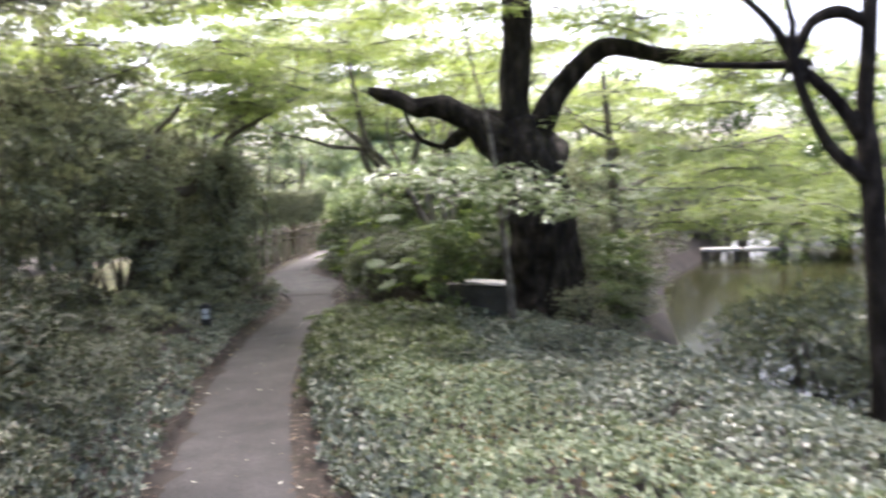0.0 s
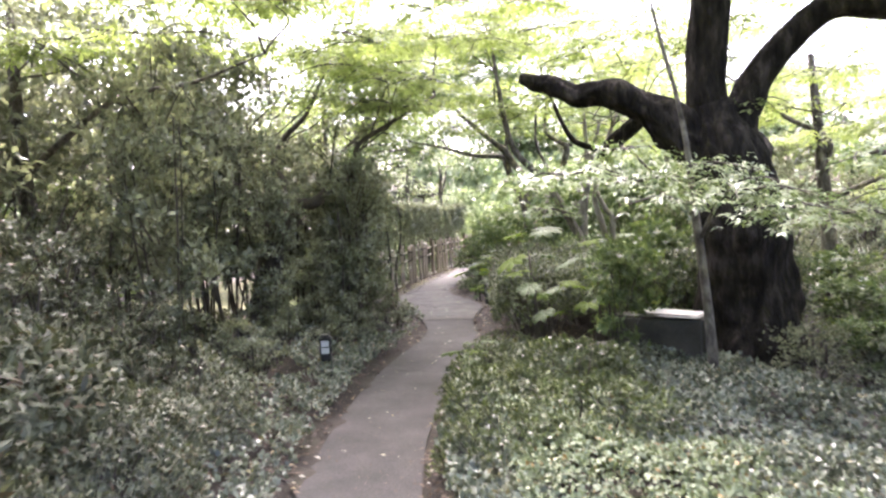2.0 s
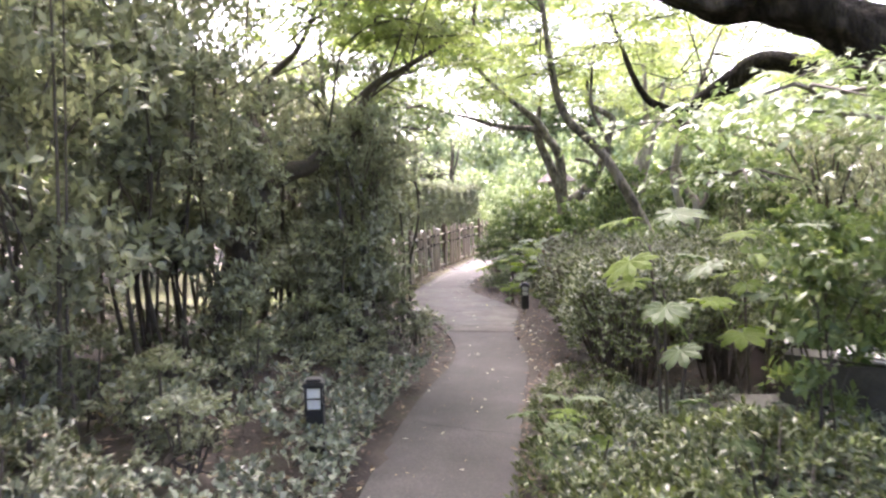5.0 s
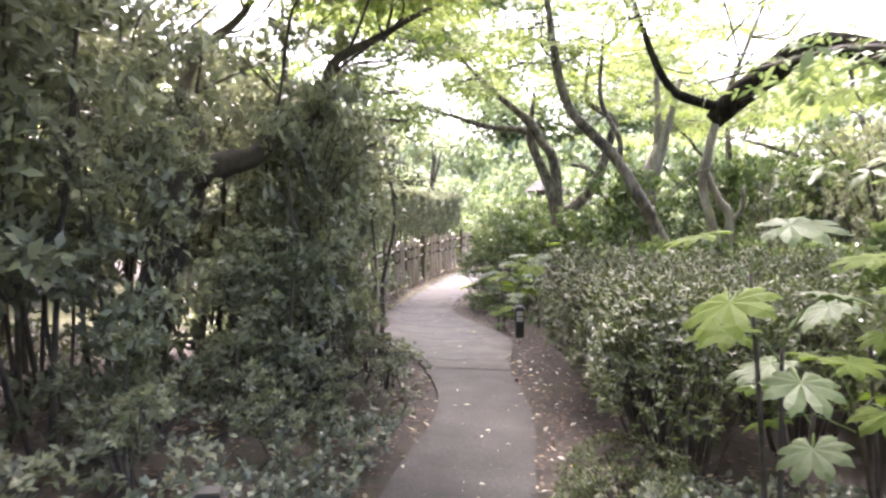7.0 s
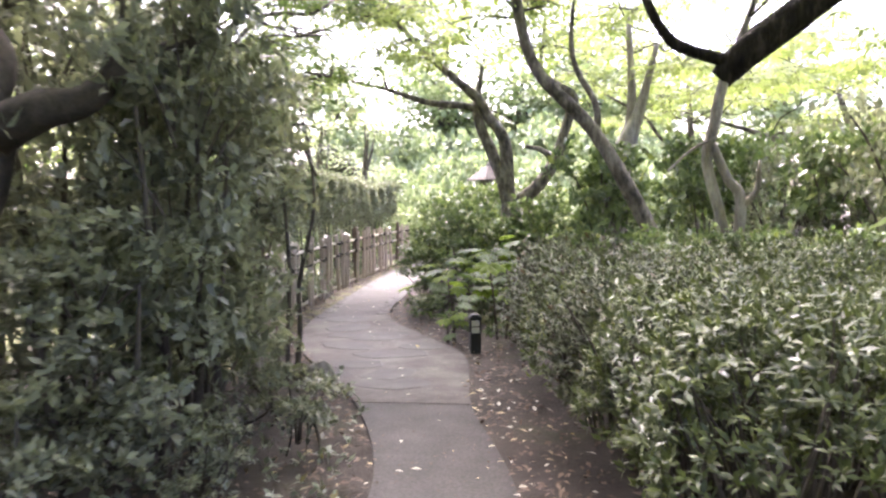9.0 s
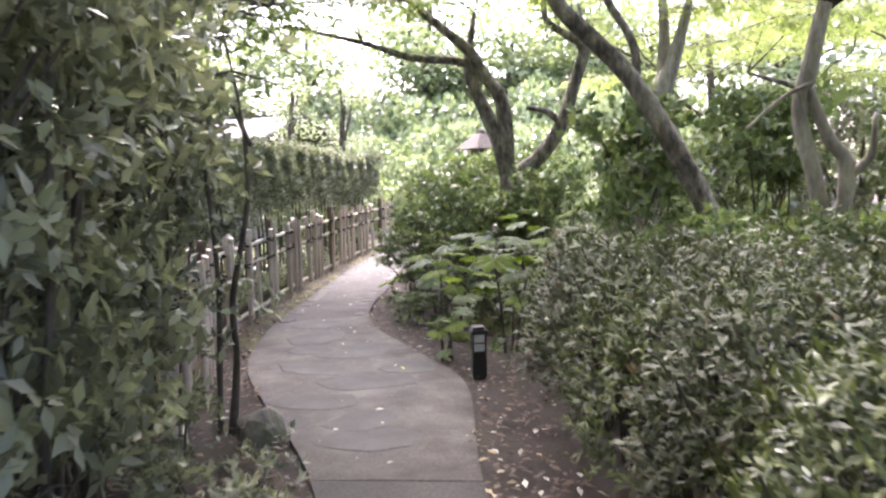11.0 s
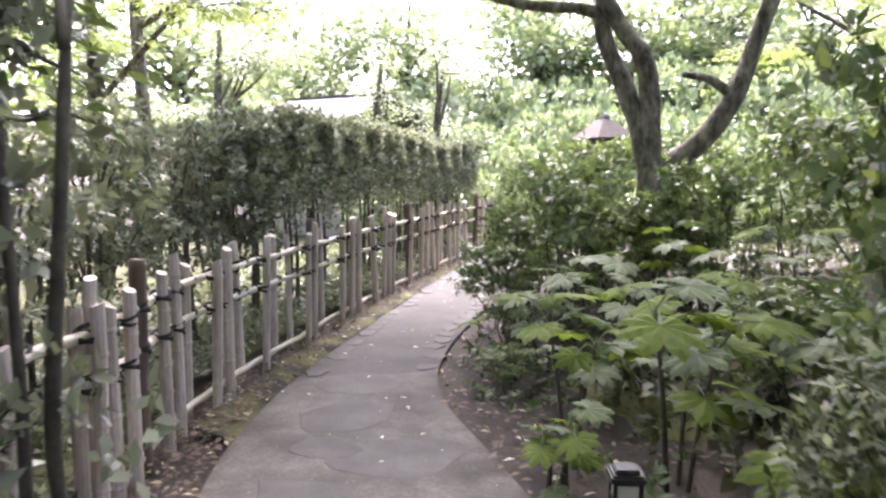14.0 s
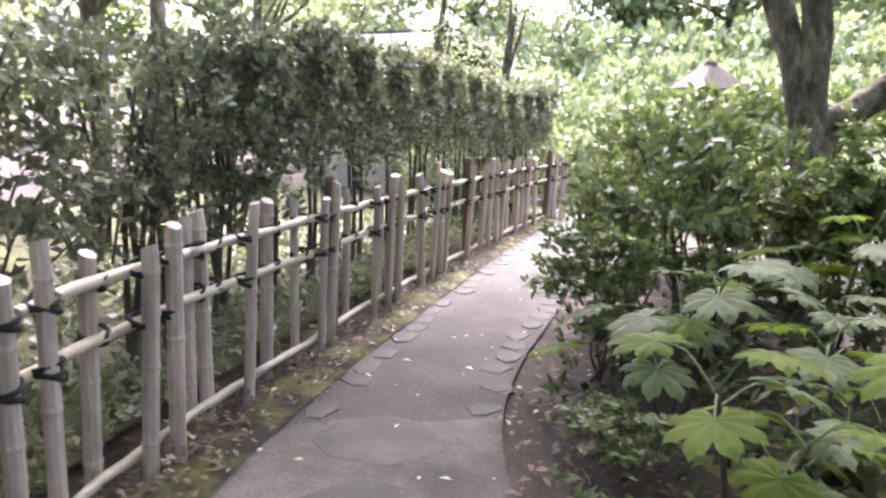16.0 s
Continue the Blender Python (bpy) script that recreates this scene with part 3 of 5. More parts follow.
pondtree = thing("pond_tree", 3.62, 5.05, -0.35, "dark-barked tree with forking limbs on the pond bank", "tree")
limb("trunk", local(pondtree, [(3.7, 5, -0.5, 0.13), (3.66, 5, 0.2, 0.1), (3.6, 5, 1.4, 0.09), (3.55, 5, 2.0, 0.085), (3.53, 5, 2.3, 0.07), (3.56, 5, 3.2, 0.06), (3.6, 5.1, 4.6, 0.03)]), BARK_DARK, pondtree, 12, 0.15)
for pts in ([(3.52, 5, 2.1, 0.07), (3.3, 5, 2.42, 0.055), (3.05, 5, 2.68, 0.05), (2.85, 4.95, 3.0, 0.04), (2.55, 4.9, 3.3, 0.02)],
            [(3.54, 5, 1.75, 0.06), (3.25, 4.95, 2.05, 0.05), (3.06, 4.9, 2.45, 0.045), (2.98, 4.9, 2.75, 0.04), (2.98, 4.9, 3.02, 0.03), (2.85, 4.9, 3.5, 0.02)],
            [(3.54, 5, 2.95, 0.05), (3.35, 5, 3.06, 0.05), (3.15, 5, 3.0, 0.045), (3.03, 4.95, 2.78, 0.04), (2.9, 4.9, 2.55, 0.015)],
            [(3.04, 4.95, 2.68, 0.035), (2.75, 5.0, 2.7, 0.03), (2.3, 5.1, 2.76, 0.022)]):
    limb("limb", local(pondtree, pts), BARK_DARK, pondtree, 8, 0.2)
crown("pond_tree_crown", [(x - 3.62, y - 5.05, z + 0.35, r) for x, y, z, r in tier_ring(rng, 10, 3.6, 5.6, 3.6, 5.5, 1.0, 0.6, 1.0) + [(3.3, 6.2, 1.35, 0.8), (2.9, 6.0, 1.6, 0.7), (2.5, 6.6, 1.5, 0.6), (3.3, 6.6, 1.5, 0.9), (2.7, 7.2, 1.7, 0.9), (3.9, 7.0, 1.6, 0.9), (3.2, 7.8, 1.9, 0.8), (2.5, 7.9, 1.3, 0.6)]], rng, 360, 0.105, MAPLE, pondtree)

vtree = thing("forked_tree", -4.28, 18.4, 0, "grey-barked maple forking low into twisting limbs", "tree")
limb("trunk", local(vtree, [(-4.3, 18.4, -0.15, 0.22), (-4.29, 18.4, 0.6, 0.17), (-4.27, 18.4, 1.25, 0.155), (-4.29, 18.4, 1.55, 0.11), (-4.29, 18.38, 1.8, 0.05)]), BARK_GREY, vtree, 14, 0.15)
for pts in ([(-4.3, 18.4, 1.45, 0.12), (-4.4, 18.4, 1.85, 0.105), (-4.56, 18.4, 2.25, 0.1), (-4.73, 18.4, 2.65, 0.09), (-4.82, 18.4, 2.95, 0.085), (-4.8, 18.4, 3.2, 0.06), (-4.72, 18.4, 3.7, 0.03)],
            [(-4.29, 18.4, 1.5, 0.12), (-4.3, 18.35, 2.1, 0.1), (-4.38, 18.35, 2.55, 0.1), (-4.6, 18.35, 2.85, 0.09), (-4.8, 18.35, 3.18, 0.085), (-5.1, 18.3, 3.45, 0.07), (-5.5, 18.3, 3.8, 0.055), (-6.0, 18.3, 4.3, 0.04), (-6.35, 18.2, 4.8, 0.02)],
            [(-4.82, 18.38, 3.0, 0.06), (-5.05, 18.3, 3.06, 0.06), (-5.6, 18.2, 3.12, 0.05), (-6.25, 18.1, 3.34, 0.035), (-7.2, 17.9, 3.6, 0.015)],
            [(-4.24, 18.4, 1.42, 0.12), (-4.0, 18.4, 1.56, 0.11), (-3.73, 18.4, 1.82, 0.1), (-3.49, 18.4, 2.23, 0.09), (-3.33, 18.4, 2.75, 0.08), (-3.24, 18.4, 3.14, 0.075), (-3.5, 18.4, 3.34, 0.06), (-3.75, 18.4, 3.6, 0.045), (-3.7, 18.5, 4.4, 0.02)],
            [(-3.55, 18.4, 2.15, 0.05), (-3.75, 18.3, 2.3, 0.045), (-4.0, 18.3, 2.36, 0.03)]):
    limb("limb", local(vtree, pts), BARK_GREY, vtree, 10, 0.16)
crown("forked_crown", [(x + 4.28, y - 18.4, z, r) for x, y, z, r in tier_ring(rng, 20, -6.3, 17.2, 3.3, 5.4, 0.9, 0.6, 1.2) + tier_ring(rng, 26, -3.6, 18.4, 4.0, 6.5, 1.6, 0.6, 1.2)], rng, 320, 0.11, MAPLE, vtree, hubs=local(vtree, [(-6.0, 18.3, 4.3, 0), (-5.5, 18.3, 3.8, 0), (-6.25, 18.1, 3.34, 0), (-4.72, 18.4, 3.7, 0), (-3.7, 18.5, 4.3, 0)]))

btree = thing("leaning_tree", -1.95, 13.85, 0, "slender grey tree leaning over towards the path", "tree")
limb("trunk", local(btree, [(-1.75, 13.85, -0.1, 0.104), (-1.85, 13.85, 0.6, 0.089), (-2.05, 13.85, 1.1, 0.081), (-2.3, 13.85, 1.6, 0.078), (-2.5, 13.85, 1.96, 0.074), (-2.7, 13.85, 2.25, 0.070), (-2.92, 13.85, 2.48, 0.067), (-3.2, 13.85, 2.8, 0.059), (-3.36, 13.85, 3.3, 0.056), (-3.5, 13.85, 4.3, 0.037), (-3.6, 13.9, 5.4, 0.015)]), BARK_GREY, btree, 12, 0.12)
limb("limb", local(btree, [(-2.6, 13.87, 2.12, 0.037), (-2.62, 13.95, 2.45, 0.033), (-2.86, 14.1, 2.95, 0.030), (-2.85, 14.2, 3.7, 0.015)]), BARK_GREY, btree, 8, 0.2)
crown("leaning_crown", [(x + 1.95, y - 13.85, z, r) for x, y, z, r in tier_ring(rng, 34, -3.4, 13.0, 3.5, 6.2, 1.4, 0.6, 1.2) + tier_ring(rng, 16, -4.6, 14.6, 4.6, 6.6, 1.2, 0.8, 1.3)], rng, 300, 0.11, MAPLE, btree, hubs=local(btree, [(-3.36, 13.85, 3.4, 0), (-3.5, 13.85, 4.3, 0), (-3.55, 13.9, 5.0, 0), (-2.85, 14.2, 3.6, 0)]))

ctree = thing("pale_tree", -1.42, 13.2, 0, "pale smooth-barked crape myrtle with twisted stems", "tree")
for pts in ([(-1.42, 13.2, -0.1, 0.072), (-1.44, 13.18, 0.8, 0.054), (-1.5, 13.15, 1.3, 0.050), (-1.62, 13.12, 1.8, 0.047), (-1.57, 13.1, 2.1, 0.050), (-1.5, 13.1, 2.45, 0.043), (-1.3, 13.2, 3.0, 0.029), (-1.0, 13.4, 3.8, 0.014)],
            [(-1.36, 13.2, -0.1, 0.065), (-1.38, 13.18, 0.8, 0.050), (-1.34, 13.15, 1.45, 0.047), (-1.45, 13.12, 1.65, 0.040), (-1.58, 13.1, 1.95, 0.036)],
            [(-1.32, 13.15, 1.42, 0.032), (-1.22, 13.1, 1.55, 0.025), (-1.2, 13.1, 1.8, 0.014)],
            [(-1.55, 13.08, 2.0, 0.016), (-1.75, 13.0, 1.9, 0.012), (-1.95, 13.0, 1.72, 0.009)]):
    limb("stem", local(ctree, pts), BARK_PALE, ctree, 10, 0.14)
myrtle_rng = np.random.default_rng(17)
crown("myrtle_crown", [(x + 1.42, y - 13.2, z, r) for x, y, z, r in tier_ring(myrtle_rng, 20, -1.2, 12.6, 3.5, 5.4, 1.2, 0.6, 1.1)], myrtle_rng, 300, 0.1, MAPLE, ctree, hubs=local(ctree, [(-1.3, 13.2, 3.0, 0), (-1.0, 13.4, 3.8, 0), (-1.15, 13.3, 3.4, 0)]))
ptree = thing("split_trunk_tree", -2.45, 16.0, 0, "old tree with a split bare pale trunk", "tree")
for pts in ([(-2.5, 16.0, -0.1, 0.2), (-2.52, 16, 1.4, 0.17), (-2.38, 16, 2.1, 0.13), (-2.2, 16, 2.6, 0.07), (-2.0, 16, 3.4, 0.03)],
            [(-2.42, 16.0, 1.6, 0.09), (-2.3, 16.05, 2.6, 0.06), (-2.35, 16.2, 3.8, 0.03)]):
    limb("limb", local(ptree, pts), BARK_PALE, ptree, 10, 0.2)
crown("split_crown", [(x + 2.45, y - 16, z, r) for x, y, z, r in tier_ring(rng, 22, -1.6, 16.0, 2.8, 5.6, 1.2, 0.5, 1.1)], rng, 320, 0.11, MAPLE, ptree, hubs=local(ptree, [(-2.0, 16, 3.4, 0), (-2.35, 16.2, 3.7, 0)]))

dtree = thing("spreading_tree", 0.7, 20.0, 0, "low spreading maple with many crooked limbs", "tree")
for pts in ([(0.4, 20, -0.1, 0.2), (0.6, 20, 0.9, 0.16), (1.0, 20, 1.85, 0.12), (1.2, 20, 2.4, 0.08), (1.0, 20.1, 3.2, 0.04)],
            [(1.0, 20, 1.85, 0.1), (0.6, 19.9, 2.2, 0.07), (-0.1, 19.8, 2.5, 0.05), (-1.0, 19.6, 2.8, 0.02)],
            [(1.0, 20, 1.8, 0.1), (1.6, 20.1, 2.2, 0.07), (2.4, 20, 2.7, 0.04), (3, 20, 3.4, 0.02)]):
    limb("limb", local(dtree, pts), BARK_GREY, dtree, 10, 0.2)
crown("spreading_crown", [(x - 0.7, y - 20, z, r) for x, y, z, r in tier_ring(rng, 32, 0.8, 18.6, 2.4, 5.6, 1.8, 0.6, 1.2)], rng, 320, 0.115, MAPLE, dtree, hubs=local(dtree, [(1.0, 20.1, 3.2, 0), (-0.1, 19.8, 2.5, 0), (-1.0, 19.6, 2.8, 0), (2.4, 20, 2.7, 0), (3, 20, 3.4, 0)]))


# left-hand maples whose boughs hang over the path
def over_tree(x, y, boughs, tiers, label, r=0.1, material=BARK_GREY, leaf=MAPLE, trunk=None):
    t = thing("maple_tree", x, y, land(x, y), label, "tree")
    top = max(b[0][2] for b in boughs)
    limb("trunk", local(t, trunk) if trunk else [(0, 0, -0.1, r * 1.3), (0.05, 0.04, top * 0.5, r), (0, 0, top, r * 0.85), (-0.1, 0.1, top + 1.6, r * 0.4)], material, t, 14, 0.15)
    for b in boughs:
        b = smooth_line(b, 2)
        b[1:-1, :3] += rng.normal(size=(len(b) - 2, 3)) * np.where(b[1:-1, 3:] > 0.09, 0.02, 0.08)
        b[:, 3] *= 0.62
        limb("bough", local(t, b), material, t, 7, 0.2)
    crown("maple_crown", [(px - x, py - y, pz, pr) for px, py, pz, pr in tiers], rng, 270, 0.115, leaf, t, hubs=[q for bb in boughs for q in local(t, bb)[1:]] + [(0, 0, top + 0.8)])


over_tree(-6.05, 9.5, [[(-5.6, 9.5, 1.8, 0.22), (-5.3, 9.5, 1.95, 0.19), (-4.95, 9.6, 2.05, 0.13), (-4.65, 10.0, 2.5, 0.075), (-4.2, 10.5, 3.05, 0.055), (-3.6, 11.0, 3.55, 0.03)],
                       [(-5.55, 9.5, 1.85, 0.22), (-5.75, 9.45, 2.1, 0.18), (-6.1, 9.4, 2.25, 0.16), (-6.7, 9.2, 2.75, 0.11), (-7.3, 9.0, 3.6, 0.05)], [(-5.5, 9.5, 2.0, 0.14), (-5.65, 9.8, 2.6, 0.09), (-5.5, 10.3, 3.4, 0.06), (-5.0, 10.6, 4.2, 0.02)]],
          tier_ring(rng, 38, -4.4, 9.9, 3.2, 5.6, 1.3, 0.6, 1.2), "dark-trunked maple forking low and reaching over the path", 0.12, TWIG,
          trunk=[(-6.08, 9.5, -0.1, 0.25), (-6.02, 9.5, 0.3, 0.2), (-5.95, 9.5, 0.63, 0.185), (-5.76, 9.5, 1.28, 0.18), (-5.6, 9.5, 1.7, 0.19), (-5.52, 9.5, 1.95, 0.14), (-5.5, 9.5, 2.1, 0.08)])
over_tree(-6.6, 6.2, [[(-6.6, 6.2, 2.4, 0.06), (-5.4, 6.6, 3.1, 0.05), (-4.0, 7.2, 3.6, 0.02)]],
          tier_ring(rng, 30, -4.4, 6.8, 3.3, 5.6, 1.5, 0.6, 1.2), "maple with airy yellow-green tiers")
# second tier ring added high overhead, out of view, to shade the path
over_tree(-5.5, 2.6, [[(-5.5, 2.6, 2.6, 0.06), (-4.4, 3.2, 3.5, 0.05), (-3.0, 3.8, 4.0, 0.02)]],
          tier_ring(rng, 32, -3.4, 4.6, 3.4, 5.6, 1.7, 0.6, 1.1) + tier_ring(rng, 14, -0.4, 3.2, 4.8, 6.4, 1.2, 0.8, 1.3), "maple with airy yellow-green tiers")

over_tree(1.75, 11.6, [[(1.75, 11.6, 2.0, 0.07), (1.4, 11.8, 2.9, 0.05), (0.4, 12.0, 3.6, 0.02)], [(1.75, 11.6, 1.6, 0.06), (3.2, 11.0, 2.2, 0.05), (4.2, 10.6, 2.4, 0.02)]],
          tier_ring(rng, 16, 1.4, 12.2, 2.6, 5.0, 1.1, 0.6, 1.1) + tier_ring(rng, 22, 3.9, 11.0, 1.3, 3.4, 1.1, 0.6, 1.2), "maple spreading yellow-green tiers above the pond")
over_tree(-1.2, 22.0, [[(-1.2, 22.0, 2.2, 0.07), (-2.2, 21.6, 3.2, 0.05), (-3.2, 21.2, 3.8, 0.02)]],
          tier_ring(rng, 26, -1.2, 21.8, 2.8, 6.0, 1.7, 0.7, 1.3), "maple with airy yellow-green tiers")
over_tree(-10.6, 17.4, [[(-10.6, 17.4, 2.2, 0.07), (-9.6, 17.6, 3.2, 0.05), (-8.6, 17.8, 3.8, 0.02)]],
          tier_ring(rng, 30, -10.2, 16.8, 2.2, 4.8, 1.3, 0.7, 1.3), "yellow-green maple behind the hedge")


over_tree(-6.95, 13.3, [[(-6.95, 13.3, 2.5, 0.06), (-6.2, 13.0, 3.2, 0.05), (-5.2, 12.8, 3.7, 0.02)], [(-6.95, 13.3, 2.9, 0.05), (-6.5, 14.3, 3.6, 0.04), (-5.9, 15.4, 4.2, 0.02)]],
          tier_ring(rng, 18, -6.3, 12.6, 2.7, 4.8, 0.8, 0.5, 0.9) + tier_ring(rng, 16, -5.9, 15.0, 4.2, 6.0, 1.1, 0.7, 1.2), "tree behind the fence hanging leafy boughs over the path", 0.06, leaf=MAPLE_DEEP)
# added maple: its high tiers shade the path and fill open sky
over_tree(-11.4, 18.9, [[(-11.4, 18.9, 3.4, 0.09), (-9.4, 19.2, 4.4, 0.07), (-6.6, 19.4, 5.0, 0.02)], [(-11.4, 18.9, 3.6, 0.09), (-9.4, 18.0, 4.5, 0.06), (-7.0, 16.8, 5.0, 0.02)]],
          tier_ring(rng, 32, -6.9, 18.9, 4.7, 6.6, 1.5, 0.8, 1.3), "tall maple added behind the hedge to shade the path")
over_tree(-4.4, 3.2, [[(-4.4, 3.2, 2.6, 0.06), (-3.4, 3.6, 3.4, 0.05), (-2.2, 4.1, 3.6, 0.02)]],
          [(-2.8, 3.4, 3.1, 0.6), (-3.4, 3.0, 3.25, 0.7), (-4.0, 2.5, 3.1, 0.8), (-3.0, 4.5, 3.45, 0.7), (-2.4, 3.5, 3.5, 0.6), (-4.3, 1.9, 3.5, 0.8), (-3.6, 3.4, 2.9, 0.6), (-1.9, 4.2, 3.2, 0.45), (-2.2, 4.0, 3.45, 0.55), (-2.6, 4.3, 3.8, 0.7), (-1.7, 4.5, 3.6, 0.5), (-3.2, 3.6, 3.7, 0.7), (-3.6, 4.2, 3.3, 0.6), (-4.4, 3.4, 3.9, 0.9), (-4.6, 4.6, 3.5, 0.8), (-5.2, 4.0, 3.2, 0.8), (-4.0, 5.2, 3.6, 0.7)], "evergreen with dark hanging boughs", 0.06, BARK_DARK, CAMELLIA)



# ---- shrubs ----
def dome(rng, n, rx, ry, h, low=0.12, flat=0.5):
    """Points on and just under the skin of a mound, with outward directions."""
    a, c = rng.uniform(0, 2 * math.pi, n), rng.uniform(low, 1, n)
    s = np.sqrt(1 - c ** 2) ** flat
    lump = 1 + 0.1 * np.sin(a * 3 + c * 5) + 0.07 * np.sin(a * 7 + 2)
    d = 1 - np.abs(rng.normal(scale=0.09, size=n))
    p = np.stack([rx * s * np.cos(a) * lump * d, ry * s * np.sin(a) * lump * d, h * c ** 0.8 * d * (0.93 + 0.07 * lump)], 1)
    o = np.stack([s * np.cos(a), s * np.sin(a), c * 1.2 + 0.35], 1)
    return p, o / np.linalg.norm(o, axis=1, keepdims=True)


def stems(rng, n, rx, ry, h, r=0.01):
    out = []
    for _ in range(n):
        a, q = rng.uniform(0, 6.28), rng.uniform(0.3, 0.9)
        e = (rx * q * math.cos(a), ry * q * math.sin(a), h * rng.uniform(0.6, 0.9))
        out.append(tube([(e[0] * 0.3, e[1] * 0.3, -0.05, r), (e[0] * 0.55 + rng.normal(scale=0.04), e[1] * 0.55, e[2] * 0.5, r * 0.8), (*e, r * 0.4)], 5, 0, 3))
    return merged(out)


def shrub(name, label, rx, ry, h, twigs, count, length, outline, material, seed, low=0.12, group="", stem=8, open_angle=0.6):
    rng = np.random.default_rng(seed)
    t = thing(name, 0, 0, 0, label, "shrub", group)
    p, o = dome(rng, twigs, rx, ry, h, low)
    put("foliage", whorls("foliage", p, o, rng, count, length, outline, material, open_angle), t)
    v, f = stems(rng, stem, rx, ry, h)
    tagged(put("stemwork", mesh_of("stemwork", v, f, TWIG), t, "thin brown stems"), kind="stuff")
    return t


def scatter(model, places):
    """Moves the model to the first place and copies it to the others: (x, y, turn, scale, height)."""
    for i, (x, y, turn, sc, hh) in enumerate(places):
        m = pose(x, y, land(x, y), 0, 0, turn)
        ob = model if i == 0 else copy_thing(model, m)
        if i == 0:
            ob.matrix_basis = m
        ob.scale = (sc, sc, sc * hh)


rng = np.random.default_rng(21)


def band(y0, y1, n, side, off0, off1, s0, s1, h0=0.9, h1=1.1, gap=0.45):
    """Random places beside the path, kept apart, at offsets from its edge."""
    out, tries = [], 0
    while len(out) < n and tries < 4000:
        tries += 1
        y = rng.uniform(y0, y1)
        l, r = path_span(y)
        x = l - rng.uniform(off0, off1) if side < 0 else r + rng.uniform(off0, off1)
        if all((x - a) ** 2 + (y - b) ** 2 > gap * gap for a, b, *_ in out):
            out.append((x, y, rng.uniform(0, 360), rng.uniform(s0, s1), rng.uniform(h0, h1)))
    return out


# azaleas on the left: low by the path, higher behind
az_a = shrub("azalea_shrub", "grey-green azalea shrub with rosettes of narrow leaves", 0.55, 0.55, 0.62, 480, 7, 0.06, NARROW, AZALEA, 31, group="azaleas beside the path")
az_b = shrub("azalea_shrub", "grey-green azalea shrub with rosettes of narrow leaves", 0.6, 0.5, 0.7, 420, 7, 0.08, NARROW, AZALEA, 32, group="azaleas beside the path")
scatter(az_a, band(0.6, 4.7, 19, -1, 0.75, 1.7, 0.7, 0.95, gap=0.6))
scatter(az_b, band(0.2, 5.0, 26, -1, 1.6, 3.6, 1.1, 1.45, gap=0.75))

# low clipped azaleas on the right before the hedge
az_c = shrub("azalea_shrub", "yellow-green low azalea shrub in the shade", 0.55, 0.55, 0.5, 480, 7, 0.055, NARROW, AZALEA_BRIGHT, 33, group="low azaleas before the hedge")
scatter(az_c, band(4.9, 7.0, 11, 1, 0.5, 1.3, 0.85, 1.15, gap=0.5) + band(7.6, 8.8, 4, 1, 0.3, 0.6, 0.6, 0.75, gap=0.4))

# hedge of azaleas on the right, waist high
az_d = shrub("azalea_shrub", "dense clipped azalea bush of the waist-high hedge", 0.62, 0.62, 1.18, 950, 7, 0.058, NARROW, AZALEA, 34, 0.3, "azalea hedge", 24)
az_e = shrub("azalea_shrub", "dense clipped azalea bush, fresh green on top", 0.62, 0.62, 1.2, 950, 7, 0.058, NARROW, AZALEA_BRIGHT, 35, 0.3, "azalea hedge", 24)
hd, he = [], []
for y in np.arange(9.1, 12.75, 0.72):
    l, r = path_span(y)
    for i, x in enumerate(np.arange(r + 0.95, 1.0, 0.8)):
        if (x + 0.98) ** 2 + (y - 8.9) ** 2 < 0.3:
            continue
        (he if rng.random() < (0.8 if i > 0 else 0.4) else hd).append((x + rng.normal(scale=0.07), y + rng.normal(scale=0.07), rng.uniform(0, 360), rng.uniform(0.9, 1.08), rng.uniform(0.92, 1.04)))
scatter(az_d, hd)
scatter(az_e, he)


